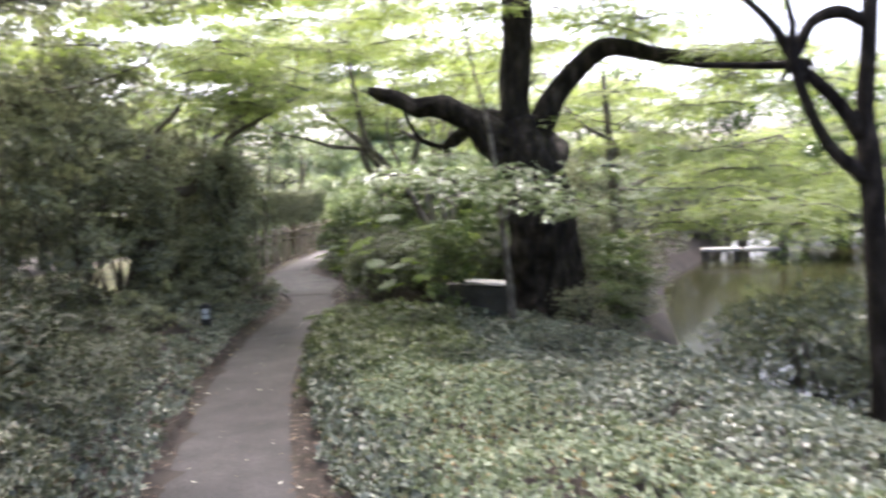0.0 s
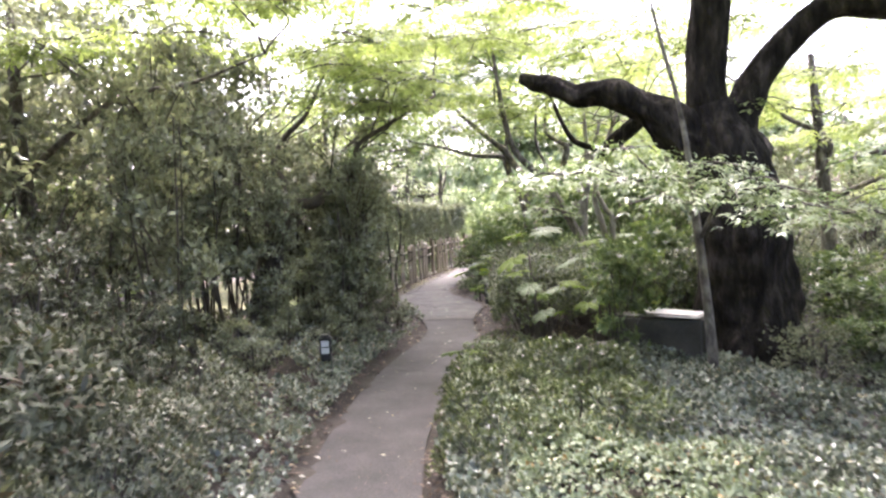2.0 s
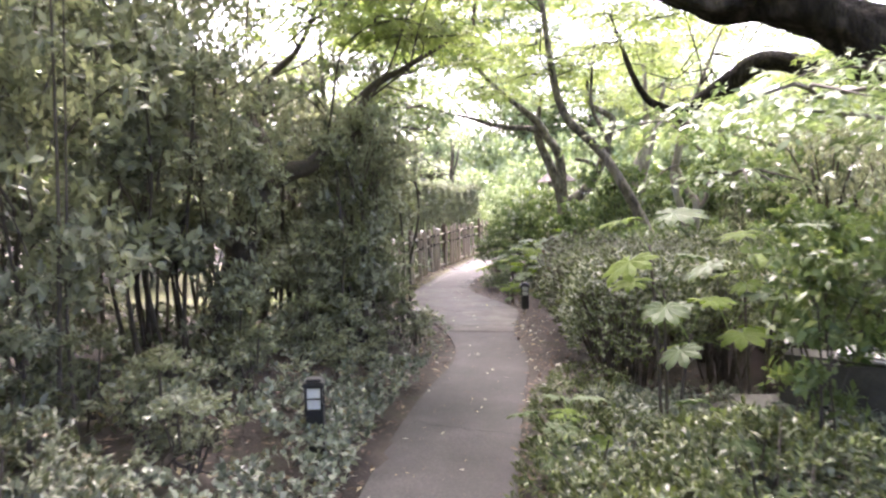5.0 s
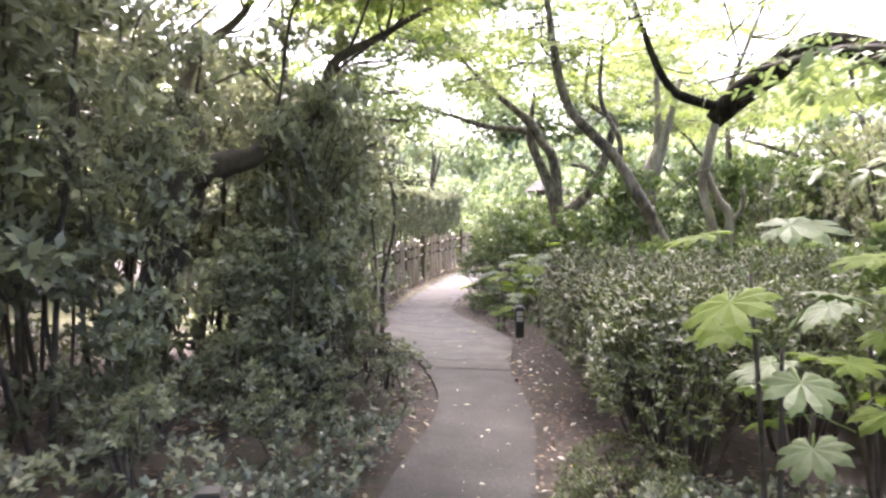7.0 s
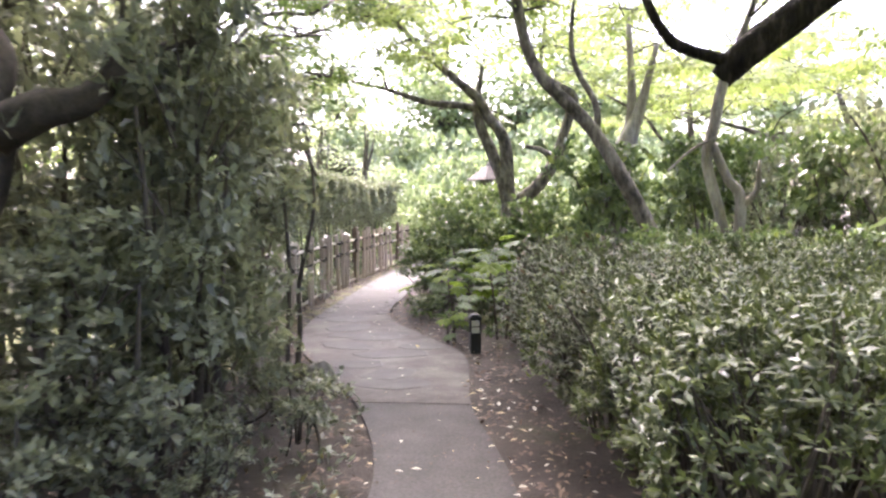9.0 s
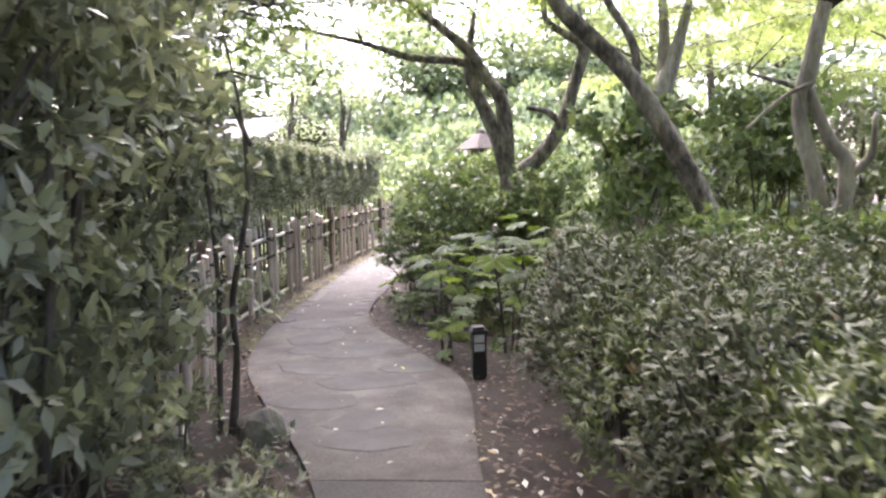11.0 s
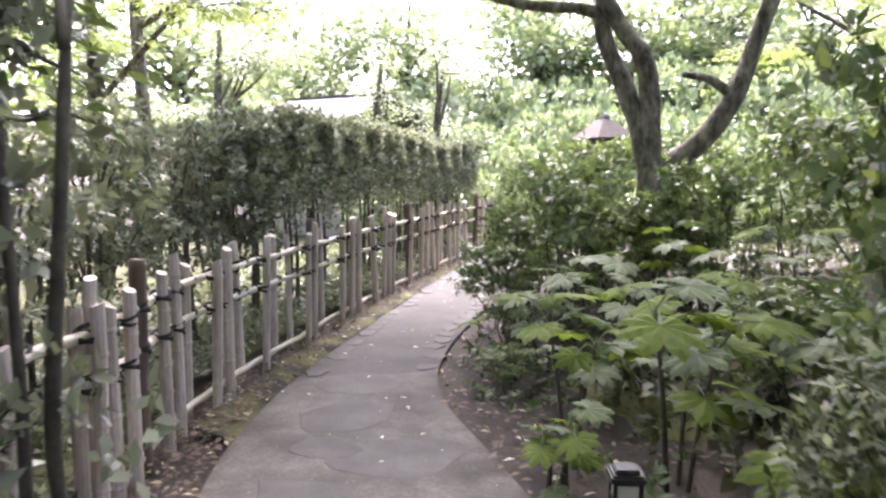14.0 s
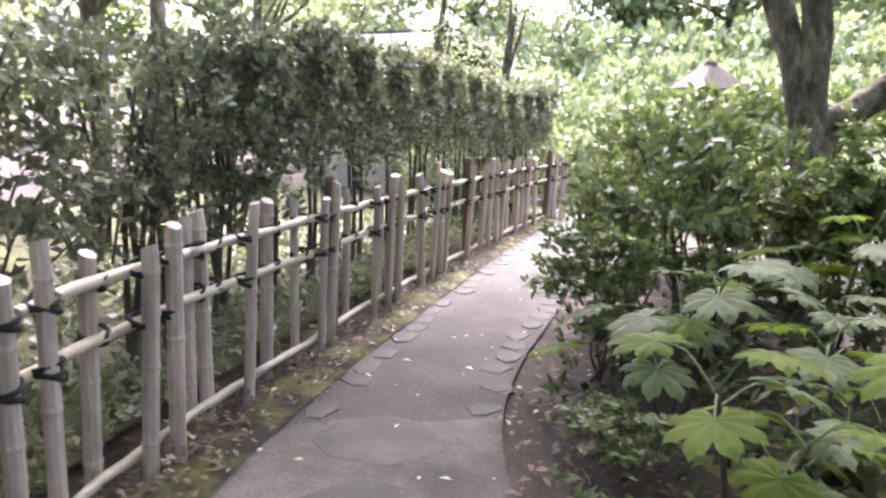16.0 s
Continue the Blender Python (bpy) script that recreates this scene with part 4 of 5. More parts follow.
# evergreen trees on the left: bare stems below, dense dark leaves above
def evergreen(name, label, rx, ry, z0, z1, twigs, count, length, material, seed, trunks=3, group="", outline=OVATE, r=0.03):
    rng = np.random.default_rng(seed)
    t = thing(name, 0, 0, 0, label, "tree", group)
    for k in range(trunks):
        a = rng.uniform(0, 6.28)
        x, y = 0.55 * rx * math.cos(a), 0.55 * ry * math.sin(a)
        rk = r * rng.uniform(0.6, 1.25)
        bx, by = rng.normal(scale=0.12, size=2)
        limb("trunk", [(x * 0.4 + bx, y * 0.4 + by, -0.1, rk * 1.3), (x * 0.55 - bx * 0.5, y * 0.55, z1 * 0.22, rk), (x * 0.7 + bx * 0.6, y * 0.8, z1 * 0.45, rk * 0.8), (x, y, z1 * 0.75, rk * 0.45)], TWIG, t, 7, 0.2)
    # sprays of leaves set on the crown's skin and inside it, leaning out and hanging at their ends
    m = max(8, twigs // 16)
    a, q, zz = rng.uniform(0, 6.28, m), rng.uniform(0, 1, m) ** 0.4, rng.uniform(0, 1, m)
    wide = np.sqrt(np.clip(1 - (2 * zz - 1) ** 4, 0.05, 1)) * (0.85 + 0.2 * np.sin(a * 4 + zz * 7) + 0.1 * np.sin(zz * 17))
    hub = np.stack([rx * q * wide * np.cos(a), ry * q * wide * np.sin(a), z0 + (z1 - z0) * zz], 1)
    which = rng.integers(0, m, twigs)
    spread = 0.2 * min(rx, 1.0) * rng.normal(size=(twigs, 3)) * np.array((1, 1, 0.45))
    p = hub[which] + spread
    p[:, 2] = np.maximum(p[:, 2] - 0.25 * np.hypot(spread[:, 0], spread[:, 1]), z0 * 0.6)
    o = np.stack([np.cos(a[which]), np.sin(a[which]), np.full(twigs, 0.9)], 1) + 0.5 * unit(rng, twigs)
    put("foliage", whorls("foliage", p, o / np.linalg.norm(o, axis=1, keepdims=True), rng, count, length, outline, material, 0.5), t)
    twiglets = []
    for k in range(0, m, 2):
        x, y, z = hub[k]
        twiglets.append(tube([(x * 0.35, y * 0.35, max(z - 0.35, 0.05), 0.008 + r * 0.15), (x * 0.75, y * 0.75, z - 0.1, 0.006 + r * 0.08), (x * 1.08, y * 1.08, z + 0.02, 0.003)], 4, 0, 2))
    v, f = merged(twiglets)
    tagged(put("twig_spray", mesh_of("twig_spray", v, f, TWIG), t, "thin dark twigs"), kind="stuff")
    return t


cam_a = evergreen("camellia_tree", "dense dark glossy camellia with leaves almost to the ground", 0.75, 0.75, 0.3, 2.7, 800, 5, 0.112, CAMELLIA, 41, 3, "camellias along the path")
tall_az = evergreen("tall_azalea", "tall loose azalea under the trees", 0.6, 0.6, 0.3, 1.75, 560, 7, 0.068, AZALEA, 46, 5, "tall azaleas under the trees", NARROW, 0.014)
scatter(tall_az, [(-6.2, 5.7, 20, 1.1, 1.0), (-6.7, 6.8, 150, 1.1, 1.0), (-3.7, 3.0, 10, 0.9, 0.9), (-4.1, 3.9, 140, 0.95, 0.95), (-3.3, 2.0, 220, 0.85, 0.85), (-4.5, 4.8, 300, 0.95, 0.95), (-3.1, 1.0, 70, 0.9, 0.9), (-3.9, 4.9, 45, 0.75, 0.75), (-2.5, -0.2, 45, 0.9, 0.85), (-3.5, 0.2, 95, 1.0, 1.0), (-5.0, 4.3, 0, 1, 1), (-5.5, 5.5, 60, 1.1, 1.05), (-4.6, 2.8, 130, 1.0, 1.0), (-4.2, 1.2, 20, 1.1, 1.0), (-5.9, 3.4, 250, 1.2, 1.1), (-6.6, 4.2, 80, 1.2, 1.2)])
cam_b = evergreen("camellia_tree", "dark glossy camellia on thin bare stems", 0.85, 0.85, 0.95, 3.8, 820, 5, 0.118, CAMELLIA, 42, 4, "camellias along the path", OVATE, 0.015)
scatter(cam_a, [(-5.15, 10.75, 0, 1, 1), (-5.7, 11.5, 70, 1.0, 0.98), (-4.5, 9.8, 130, 0.72, 1.35), (-4.62, 9.15, 250, 0.62, 0.85), (-6.6, 11.9, 200, 1.1, 1.05), (-6.2, 10.6, 30, 1.05, 1.1)])
scatter(cam_b, [(-5.1, 3.7, 75, 1.0, 1.1), (-4.7, 1.7, 200, 1.05, 1.1), (-4.4, 5.9, 310, 0.7, 1.25), (-4.95, 10.3, 0, 0.8, 1.1), (-5.1, 7.5, 30, 0.95, 1.0), (-5.8, 7.9, 60, 1, 1), (-4.7, 7.95, 160, 0.58, 1.2), (-6.4, 8.6, 100, 1.1, 1.1), (-6.8, 9.8, 140, 1.1, 1.1), (-7.4, 11.0, 10, 1.2, 1.0), (-6.2, 7.0, 80, 1.05, 1.05), (-6.9, 6.0, 220, 1.1, 1.1),
                (-6.4, 4.9, 260, 1.0, 1.0), (-7.2, 3.9, 300, 1.1, 1.0), (-6.1, 3.2, 20, 1.0, 1.1), (-8.2, 8.0, 50, 1.2, 1.1), (-8.4, 5.6, 50, 1.2, 1.1), (-5.4, 11.9, 90, 0.62, 1.2), (-6.5, 1.8, 90, 1.1, 1.0),
                # those at (-8.8, 10.2) and (-9.2, 12.4) added to block light from the left
                (-5.6, 0.2, 33, 1.1, 1.0), (-8.8, 10.2, 70, 1.2, 1.0), (-9.2, 12.4, 10, 1.1, 0.9), (-8.0, 2.0, 150, 1.2, 1.0)])

# the clipped hedge behind the fence
hed = thing("hedge_plant", 0, 0, 0, "clipped dark evergreen hedge plant behind the fence", "hedge", "hedge behind the fence")
rngh = np.random.default_rng(52)


def hedge_plant():
    n = 1650
    p = np.stack([rngh.uniform(-0.5, 0.5, n), np.sign(rngh.normal(size=n)) * (0.42 - np.abs(rngh.normal(scale=0.09, size=n))), rngh.uniform(0.85, 1.86, n)], 1)
    top = rngh.random(n) < 0.35
    p[top, 1] = rngh.uniform(-0.42, 0.42, top.sum())
    p[top, 2] = 1.84 - np.abs(rngh.normal(scale=0.05, size=top.sum())) + 0.09 * (rngh.random(top.sum()) ** 5)
    p[:, 2] += 0.035 * rngh.normal(size=n)
    p[:, 1] *= 1 + 0.1 * np.sin(p[:, 0] * 9 + p[:, 2] * 6)
    thin = (rngh.random(n) < np.clip((p[:, 2] - 0.8) / 0.75, 0.12, 0.9))
    p = p[thin]
    o = np.stack([0.2 * rngh.normal(size=len(p)), np.sign(p[:, 1]), 0.6 + 0 * p[:, 0]], 1)
    put("foliage", whorls("foliage", p, o / np.linalg.norm(o, axis=1, keepdims=True), rngh, 7, 0.058, ROUND, HEDGE, 0.5), hed)
    for k in range(3):
        x, y = rngh.uniform(-0.4, 0.4), rngh.uniform(-0.15, 0.15)
        limb("stem", [(x, y, -0.1, 0.022), (x + 0.03, y, 0.7, 0.017), (x - 0.03, y + 0.04, 1.6, 0.008)], TWIG, hed, 6, 0.15)


hedge_plant()
places = []
for s in np.arange(5.2, seg[-1] + 0.4, 0.74):
    x, y, a = fence_at(min(s, seg[-1] - 0.06))
    x, y = x - 0.75 * math.sin(a) * 1.0, y + 0.75 * math.cos(a)
    places.append((x, y, math.degrees(a) + 180 * int(rng.integers(2)), 1.0, rng.uniform(0.95, 1.05)))
scatter(hed, places)


# ---- fatsia ----
def fatsia_blade():
    """A big hand-shaped leaf: deep lobes, a raised rib in each, tips drooping."""
    v, f = [(0, 0, 0)], []
    lobes = 8
    for k in range(lobes):
        a0 = -140 + 280 * k / (lobes - 1)
        reach = 1.0 - 0.32 * abs(k / (lobes - 1) - 0.5) * 2
        half = 140 / (lobes - 1)
        # sinus, shoulder, tooth, tip, tooth, shoulder, sinus; then the rib
        for along, off, h in ((0.6, -half, -0.04), (0.72, -half * 0.8, -0.055), (0.84, -half * 0.6, -0.085), (0.9, -half * 0.28, -0.1), (1.0, 0, -0.17), (0.9, half * 0.28, -0.1),
                              (0.84, half * 0.6, -0.085), (0.72, half * 0.8, -0.055), (0.6, half, -0.04), (0.45, 0, 0.015), (0.75, 0, -0.03)):
            a = radians(a0 + off)
            q = along * (reach if along != 0.6 else 0.86)
            v.append((q * math.cos(a), q * math.sin(a), h))
        o = 1 + 11 * k
        f += [(0, o, o + 9), (0, o + 9, o + 8), (o, o + 1, o + 10, o + 9), (o + 9, o + 10, o + 7, o + 8), (o + 1, o + 2, o + 3, o + 10), (o + 10, o + 5, o + 6, o + 7), (o + 3, o + 4, o + 10), (o + 4, o + 5, o + 10)]
    return v, f


FB = fatsia_blade()
BLADES = [mesh_of("leaf", FB[0], FB[1], m, False) for m in (FATSIA, FATSIA_DARK)]


def fatsia(x, y, top, spread, n, size, bright, seed):
    """A few canes, each topped by leaves held out flat on long stalks; older leaves hang lower."""
    rng = np.random.default_rng(seed)
    t = thing("fatsia_plant", x, y, land(x, y), "fatsia with big hand-shaped " + ("bright" if bright else "glossy dark") + " green leaves", "shrub", "fatsias beside the path")
    turn = rng.uniform(0, 6.28)
    for k in range(3):
        a = turn + 2.1 * k + rng.uniform(-0.4, 0.4)
        high = top * (0.92, 0.75, 0.55)[k]
        e = np.array((0.32 * spread * math.cos(a), 0.32 * spread * math.sin(a), high - 0.08))
        limb("stem", [(0.05 * math.cos(a), 0.05 * math.sin(a), -0.05, 0.014), (e[0] * 0.6, e[1] * 0.6, e[2] * 0.5, 0.011), (*e, 0.008)], TWIG, t, 6, 0.1)
        stalks = []
        m = max(3, n // 3)
        for i in range(m):
            b = 2.4 * i + rng.uniform(-0.4, 0.4)
            u = i / m
            rr = spread * (0.3 + 0.55 * u) * rng.uniform(0.8, 1.2)
            foot = e - np.array((0, 0, 0.12 * top * u))
            q = np.array((e[0] + rr * math.cos(b), e[1] + rr * math.sin(b), min(top, foot[2] + 0.14 * top * (1 - 1.1 * u) + rng.normal(scale=0.03))))
            stalks.append(tube([(*foot, 0.005), (*((foot + q) / 2 + np.array((0, 0, 0.05))), 0.004), (*q, 0.003)], 5, 0, 3))
            ob = put("leaf", BLADES[0 if (rng.random() < 0.7) == bright else 1], t)
            s = size * rng.uniform(0.7, 1.12)
            ob.matrix_basis = pose(*q, rng.uniform(-16, 16), rng.uniform(-6, 10) + 26 * u, math.degrees(b)) @ Matrix.Diagonal((s, s, s, 1))
        v, f = merged(stalks)
        tagged(put("stalkwork", mesh_of("stalkwork", v, f, MAPLE_DEEP), t), kind="stuff")


fatsia(-1.22, 7.75, 1.52, 0.45, 9, 0.22, True, 61)
fatsia(-0.72, 8.4, 1.42, 0.55, 15, 0.22, True, 66)
fatsia(-3.62, 14.1, 1.0, 0.5, 12, 0.22, True, 62)
fatsia(-4.25, 14.75, 0.78, 0.5, 12, 0.21, True, 63)
fatsia(-4.65, 15.8, 0.85, 0.5, 15, 0.2, False, 64)
fatsia(-4.1, 16.5, 1.05, 0.55, 15, 0.2, False, 65)
fatsia(-3.95, 15.5, 0.7, 0.5, 12, 0.19, False, 67)
fatsia(-3.2, 15.3, 0.95, 0.6, 15, 0.22, False, 68)
fatsia(-2.9, 16.4, 1.1, 0.65, 15, 0.21, False, 69)
fatsia(-4.9, 17.5, 0.95, 0.5, 15, 0.19, False, 70)
fatsia(-5.05, 16.5, 0.6, 0.4, 9, 0.16, False, 73)
fatsia(-5.4, 18.2, 0.7, 0.4, 12, 0.16, False, 74)
fatsia(-4.1, 13.85, 0.42, 0.22, 9, 0.13, True, 75)
fatsia(-2.95, 13.75, 1.0, 0.5, 9, 0.23, True, 76)
fatsia(-1.75, 7.1, 0.5, 0.35, 9, 0.16, False, 71)
fatsia(-0.9, 7.2, 0.55, 0.4, 9, 0.17, False, 77)

# looser leafy shrubs on the right of the bend
loose = evergreen("leafy_shrub", "loose green leafy shrub on thin stems", 0.5, 0.5, 0.5, 1.55, 320, 6, 0.1, BROADLEAF, 43, 4, "leafy shrubs", OVATE, 0.012)
scatter(loose, [(-2.75, 12.95, 10, 0.75, 0.95), (-2.0, 13.05, 90, 0.8, 0.98), (-1.2, 12.95, 160, 0.8, 1.0), (-0.4, 13.0, 230, 0.8, 1.0), (-2.7, 13.75, 280, 0.7, 0.95), (-2.1, 14.3, 320, 0.8, 0.95), (0.4, 13.1, 50, 0.8, 1.0), (1.75, 8.95, 10, 0.8, 0.7), (1.75, 10.2, 60, 0.9, 0.75), (-0.35, 7.55, 40, 0.8, 1.15), (-0.15, 9.6, 100, 1.0, 1.0), (1.7, 7.6, 200, 0.55, 0.75), (-5.2, 16.35, 200, 0.7, 0.8), (-5.3, 17.2, 100, 0.8, 0.9), (-4.75, 15.2, 310, 0.45, 0.45), (-5.2, 17.9, 0, 1, 1), (-4.72, 16.95, 75, 0.95, 1.0), (-4.5, 17.75, 15, 0.9, 0.85), (-3.95, 17.5, 115, 0.9, 0.85), (-4.9, 18.9, 40, 1.1, 1.05), (-5.5, 19.6, 90, 1.05, 1.0), (-3.6, 17.4, 140, 1.1, 0.9), (-2.4, 17.6, 180, 1.2, 1.0), (-1.5, 15.4, 210, 1.2, 1.2), (-3.1, 14.9, 20, 0.8, 0.7), (-2.6, 14.5, 260, 1.1, 1.25),
                (-0.3, 14.8, 30, 1.2, 1.2), (0.6, 16.0, 70, 1.3, 1.2), (-0.8, 17.6, 110, 1.3, 1.2), (-5.6, 21.2, 10, 1.2, 1.0), (-4.2, 20.6, 60, 1.2, 1.0), (-2.8, 20.5, 60, 1.3, 1.1), (-1.2, 19.2, 160, 1.3, 1.1)])
airy = evergreen("young_camellia", "loose young camellia behind the fence", 0.5, 0.42, 0.6, 1.9, 430, 6, 0.068, HEDGE, 45, 3, "hedge behind the fence", OVATE, 0.018)
scatter(airy, [(-6.6, 12.7, 20, 0.95, 1.0), (-7.0, 13.45, 200, 1.0, 1.0), (-7.25, 14.2, 130, 1.0, 1.0), (-7.35, 14.9, 260, 1.05, 1.0),  (-7.42, 15.5, 40, 1.05, 1.0), (-7.6, 16.1, 100, 1.0, 1.0)])
low = evergreen("camellia_seedling", "knee-high young camellia in the leaf litter", 0.3, 0.3, 0.06, 0.62, 150, 6, 0.06, CAMELLIA, 47, 3, "camellia seedlings", OVATE, 0.008)
scatter(low, [(-3.65, 5.95, 15, 1.0, 0.9), (-3.95, 6.4, 85, 0.9, 0.9), (-3.3, 5.7, 190, 0.9, 0.8), (-4.25, 5.6, 250, 1.2, 1.0), (-4.5, 6.3, 310, 1.0, 0.9), (-4.3, 8.4, 0, 1, 1), (-4.2, 9.35, 140, 0.8, 0.9), (-4.35, 7.5, 260, 1.1, 1), (-3.75, 8.0, 20, 0.7, 0.8), (-4.15, 10.3, 90, 0.9, 0.9), (-4.55, 10.8, 320, 0.9, 1.0), (-3.9, 7.1, 310, 0.9, 0.9), (-3.95, 8.9, 10, 0.6, 0.7), (-4.6, 8.0, 50, 1.0, 0.9)])
dark = evergreen("dark_shrub", "dark evergreen shrub by the pond", 0.7, 0.7, 0.1, 1.2, 800, 6, 0.052, CAMELLIA, 44, 3, "dark shrubs by the pond", ROUND)
scatter(dark, [(2.0, 9.4, 30, 0.7, 0.8), (1.95, 11.0, 130, 0.8, 0.9), (3.6, 21.5, 10, 1.4, 1.3), (5.2, 22.6, 60, 1.6, 1.4), (1.9, 19.2, 90, 1.2, 1.2), (4.4, 23.4, 10, 1.6, 1.5), (0.2, 10.5, 200, 0.8, 0.9), (1.75, 7.7, 0, 0.6, 0.7), (3.0, 6.1, 120, 1.1, 1.05), (3.6, 5.9, 160, 1.25, 1.15), (4.5, 6.2, 200, 1.4, 1.1), (1.25, 7.4, 60, 0.5, 1.05), (0.3, 14.2, 0, 1.5, 1.4), (1.1, 15.2, 50, 1.3, 1.5), (1.5, 17, 50, 1.5, 1.5), (-0.6, 15.6, 70, 1.2, 1.4), (1.4, 12.3, 20, 1.0, 1.2), (1.2, 13.6, 20, 1.1, 1.2)])

# low stone wall by the big tree
wr = np.random.default_rng(8)
for x, y, l, h, turn in ((-0.08, 8.12, 0.95, 0.7, -12), (-0.75, 8.05, 0.55, 0.36, 24)):
    wall = thing("stone_wall", x, y, -0.05, "low dark stone wall, its lit top done as a paler slab", "wall", "low walls by the big tree", turn=turn)
    part("body", box(l, 0.28, h, 0.03, pose(0, 0, h / 2 - 0.06), 0.008, wr), DARK_STONE, wall)
    # thin paler slab stands for the daylight caught on the wall's top
    part("lit_top", box(l * 0.62, 0.3, 0.04, 0.015, pose(l * 0.14, 0, h - 0.045, 2, 2), 0.01, wr), PALE_STONE if h > 0.5 else ROCK, wall, "paler stone slab standing in for light on the wall top")

rock = part("boulder", boulder(0.16, 0.13, 0.16, 3), ROCK)
rock.matrix_basis = pose(-4.72, 11.85, 0.02, 0, 0, 20)
tagged(rock, "rounded grey-brown boulder at the path's edge", "rock")

# slim tree between the fence and the path
slim = thing("slim_tree", -5.0, 11.98, 0, "slim dark-stemmed evergreen beside the start of the fence", "tree")
for pts in ([(-5.0, 11.98, -0.1, 0.034), (-4.96, 12.02, 0.4, 0.022), (-4.94, 11.98, 0.8, 0.02), (-4.75, 11.88, 1.4, 0.015), (-4.82, 11.98, 1.9, 0.011), (-5.0, 12.1, 2.5, 0.005)],
            [(-5.06, 11.95, -0.1, 0.022), (-5.04, 11.97, 0.5, 0.018), (-5.02, 11.96, 1.0, 0.016), (-5.1, 12.0, 1.7, 0.012), (-5.35, 12.2, 2.4, 0.006)],
            [(-4.71, 11.87, 1.7, 0.014), (-5.0, 12.1, 2.05, 0.011), (-5.4, 12.3, 2.25, 0.006)]):
    limb("stem", local(slim, pts), TWIG, slim, 8, 0.15)
srng = np.random.default_rng(58)
crown("slim_crown", [(x + 5.0, y - 11.98, z, r) for x, y, z, r in [(-5.1, 12.1, 1.75, 0.35), (-5.5, 12.4, 1.6, 0.4), (-5.7, 12.0, 1.7, 0.4), (-5.1, 12.2, 2.15, 0.4), (-5.4, 12.5, 2.4, 0.5), (-4.85, 12.5, 2.6, 0.45), (-5.6, 12.3, 2.1, 0.5), (-5.3, 11.8, 1.85, 0.4), (-4.9, 12.0, 2.85, 0.5), (-5.5, 13.0, 2.7, 0.5)]],
      srng, 420, 0.1, BROADLEAF, slim, OVATE, 0.1)

# stone slabs over the pond
for i, (x, y, l) in enumerate([(4.75, 19.9, 1.0), (5.75, 19.7, 0.9)]):
    b = thing("stone_bridge", x, y, -0.95, "pale stone slab on short posts above the pond", "bridge", "stone slabs over the pond", turn=-6)
    part("slab", box(l, 0.5, 0.08, 0.02, pose(0, 0, 0.75), 0.006, wr), PALE_STONE, b)
    for sx in (-0.4, 0.4):
        part("post", box(0.16, 0.3, 1.3, 0.02, pose(sx * l, 0, 0.08), 0.006, wr), DARK_STONE, b, "dark stone post")

# stone lantern on the far side
lan = thing("stone_lantern", -5.83, 24.4, land(-5.83, 24.4), "weathered stone garden lantern with a broad roof", "lantern")


def frustum(r0, r1, h, z, sides=6):
    bm = bmesh.new()
    bmesh.ops.create_cone(bm, segments=sides, radius1=r0, radius2=r1, depth=h, cap_ends=True, matrix=pose(0, 0, z + h / 2))
    bmesh.ops.bevel(bm, geom=list(bm.edges), offset=0.012, segments=1, affect="EDGES")
    return bm


part("base", frustum(0.4, 0.34, 0.3, 0), PALE_STONE, lan)
part("shaft", frustum(0.2, 0.17, 1.1, 0.3, 12), PALE_STONE, lan)
part("platform", frustum(0.24, 0.4, 0.2, 1.4), PALE_STONE, lan)
part("fire_box", frustum(0.27, 0.26, 0.4, 1.6), DARK_STONE, lan, "dark hollow fire box")
part("roof", frustum(0.62, 0.16, 0.34, 2.0, 4), WOOD_DARK, lan, "dark weathered roof")
part("finial", boulder(0.1, 0.1, 0.12, 2, 0.05, 2), DARK_STONE, lan).matrix_basis = pose(0, 0, 2.35)

# tea house roof beyond the hedge
tea = thing("tea_house", -11.95, 25.5, land(-11.95, 25.5), "small tea house with a low bark-covered roof behind the hedge", "house", turn=-8)
part("wall", box(2.2, 2.2, 2.3, 0.02, pose(0, 0, 1.15)), PLASTER, tea)
for sx in (-1.1, 0, 1.1):
    for sy in (-1.12, 1.12):
        part("post", box(0.12, 0.12, 2.34, 0.01, pose(sx, sy, 1.17)), WOOD_DARK, tea)
for sgn in (-1, 1):
    part("roof_slope", box(3.1, 1.9, 0.1, 0.03, pose(0, sgn * 0.85, 2.7, sgn * -20)), ROOF, tea)
    part("eave", box(3.0, 0.06, 0.12, 0.01, pose(0, sgn * 1.66, 2.33)), WOOD_DARK, tea, "dark timber eave")
    part("gable_board", box(0.06, 1.7, 0.1, 0.01, pose(1.5, sgn * 0.82, 2.63, sgn * -20)), WOOD_DARK, tea, "dark timber gable board")
part("ridge", box(3.15, 0.2, 0.1, 0.04, pose(0, 0, 3.04)), ROOF, tea)


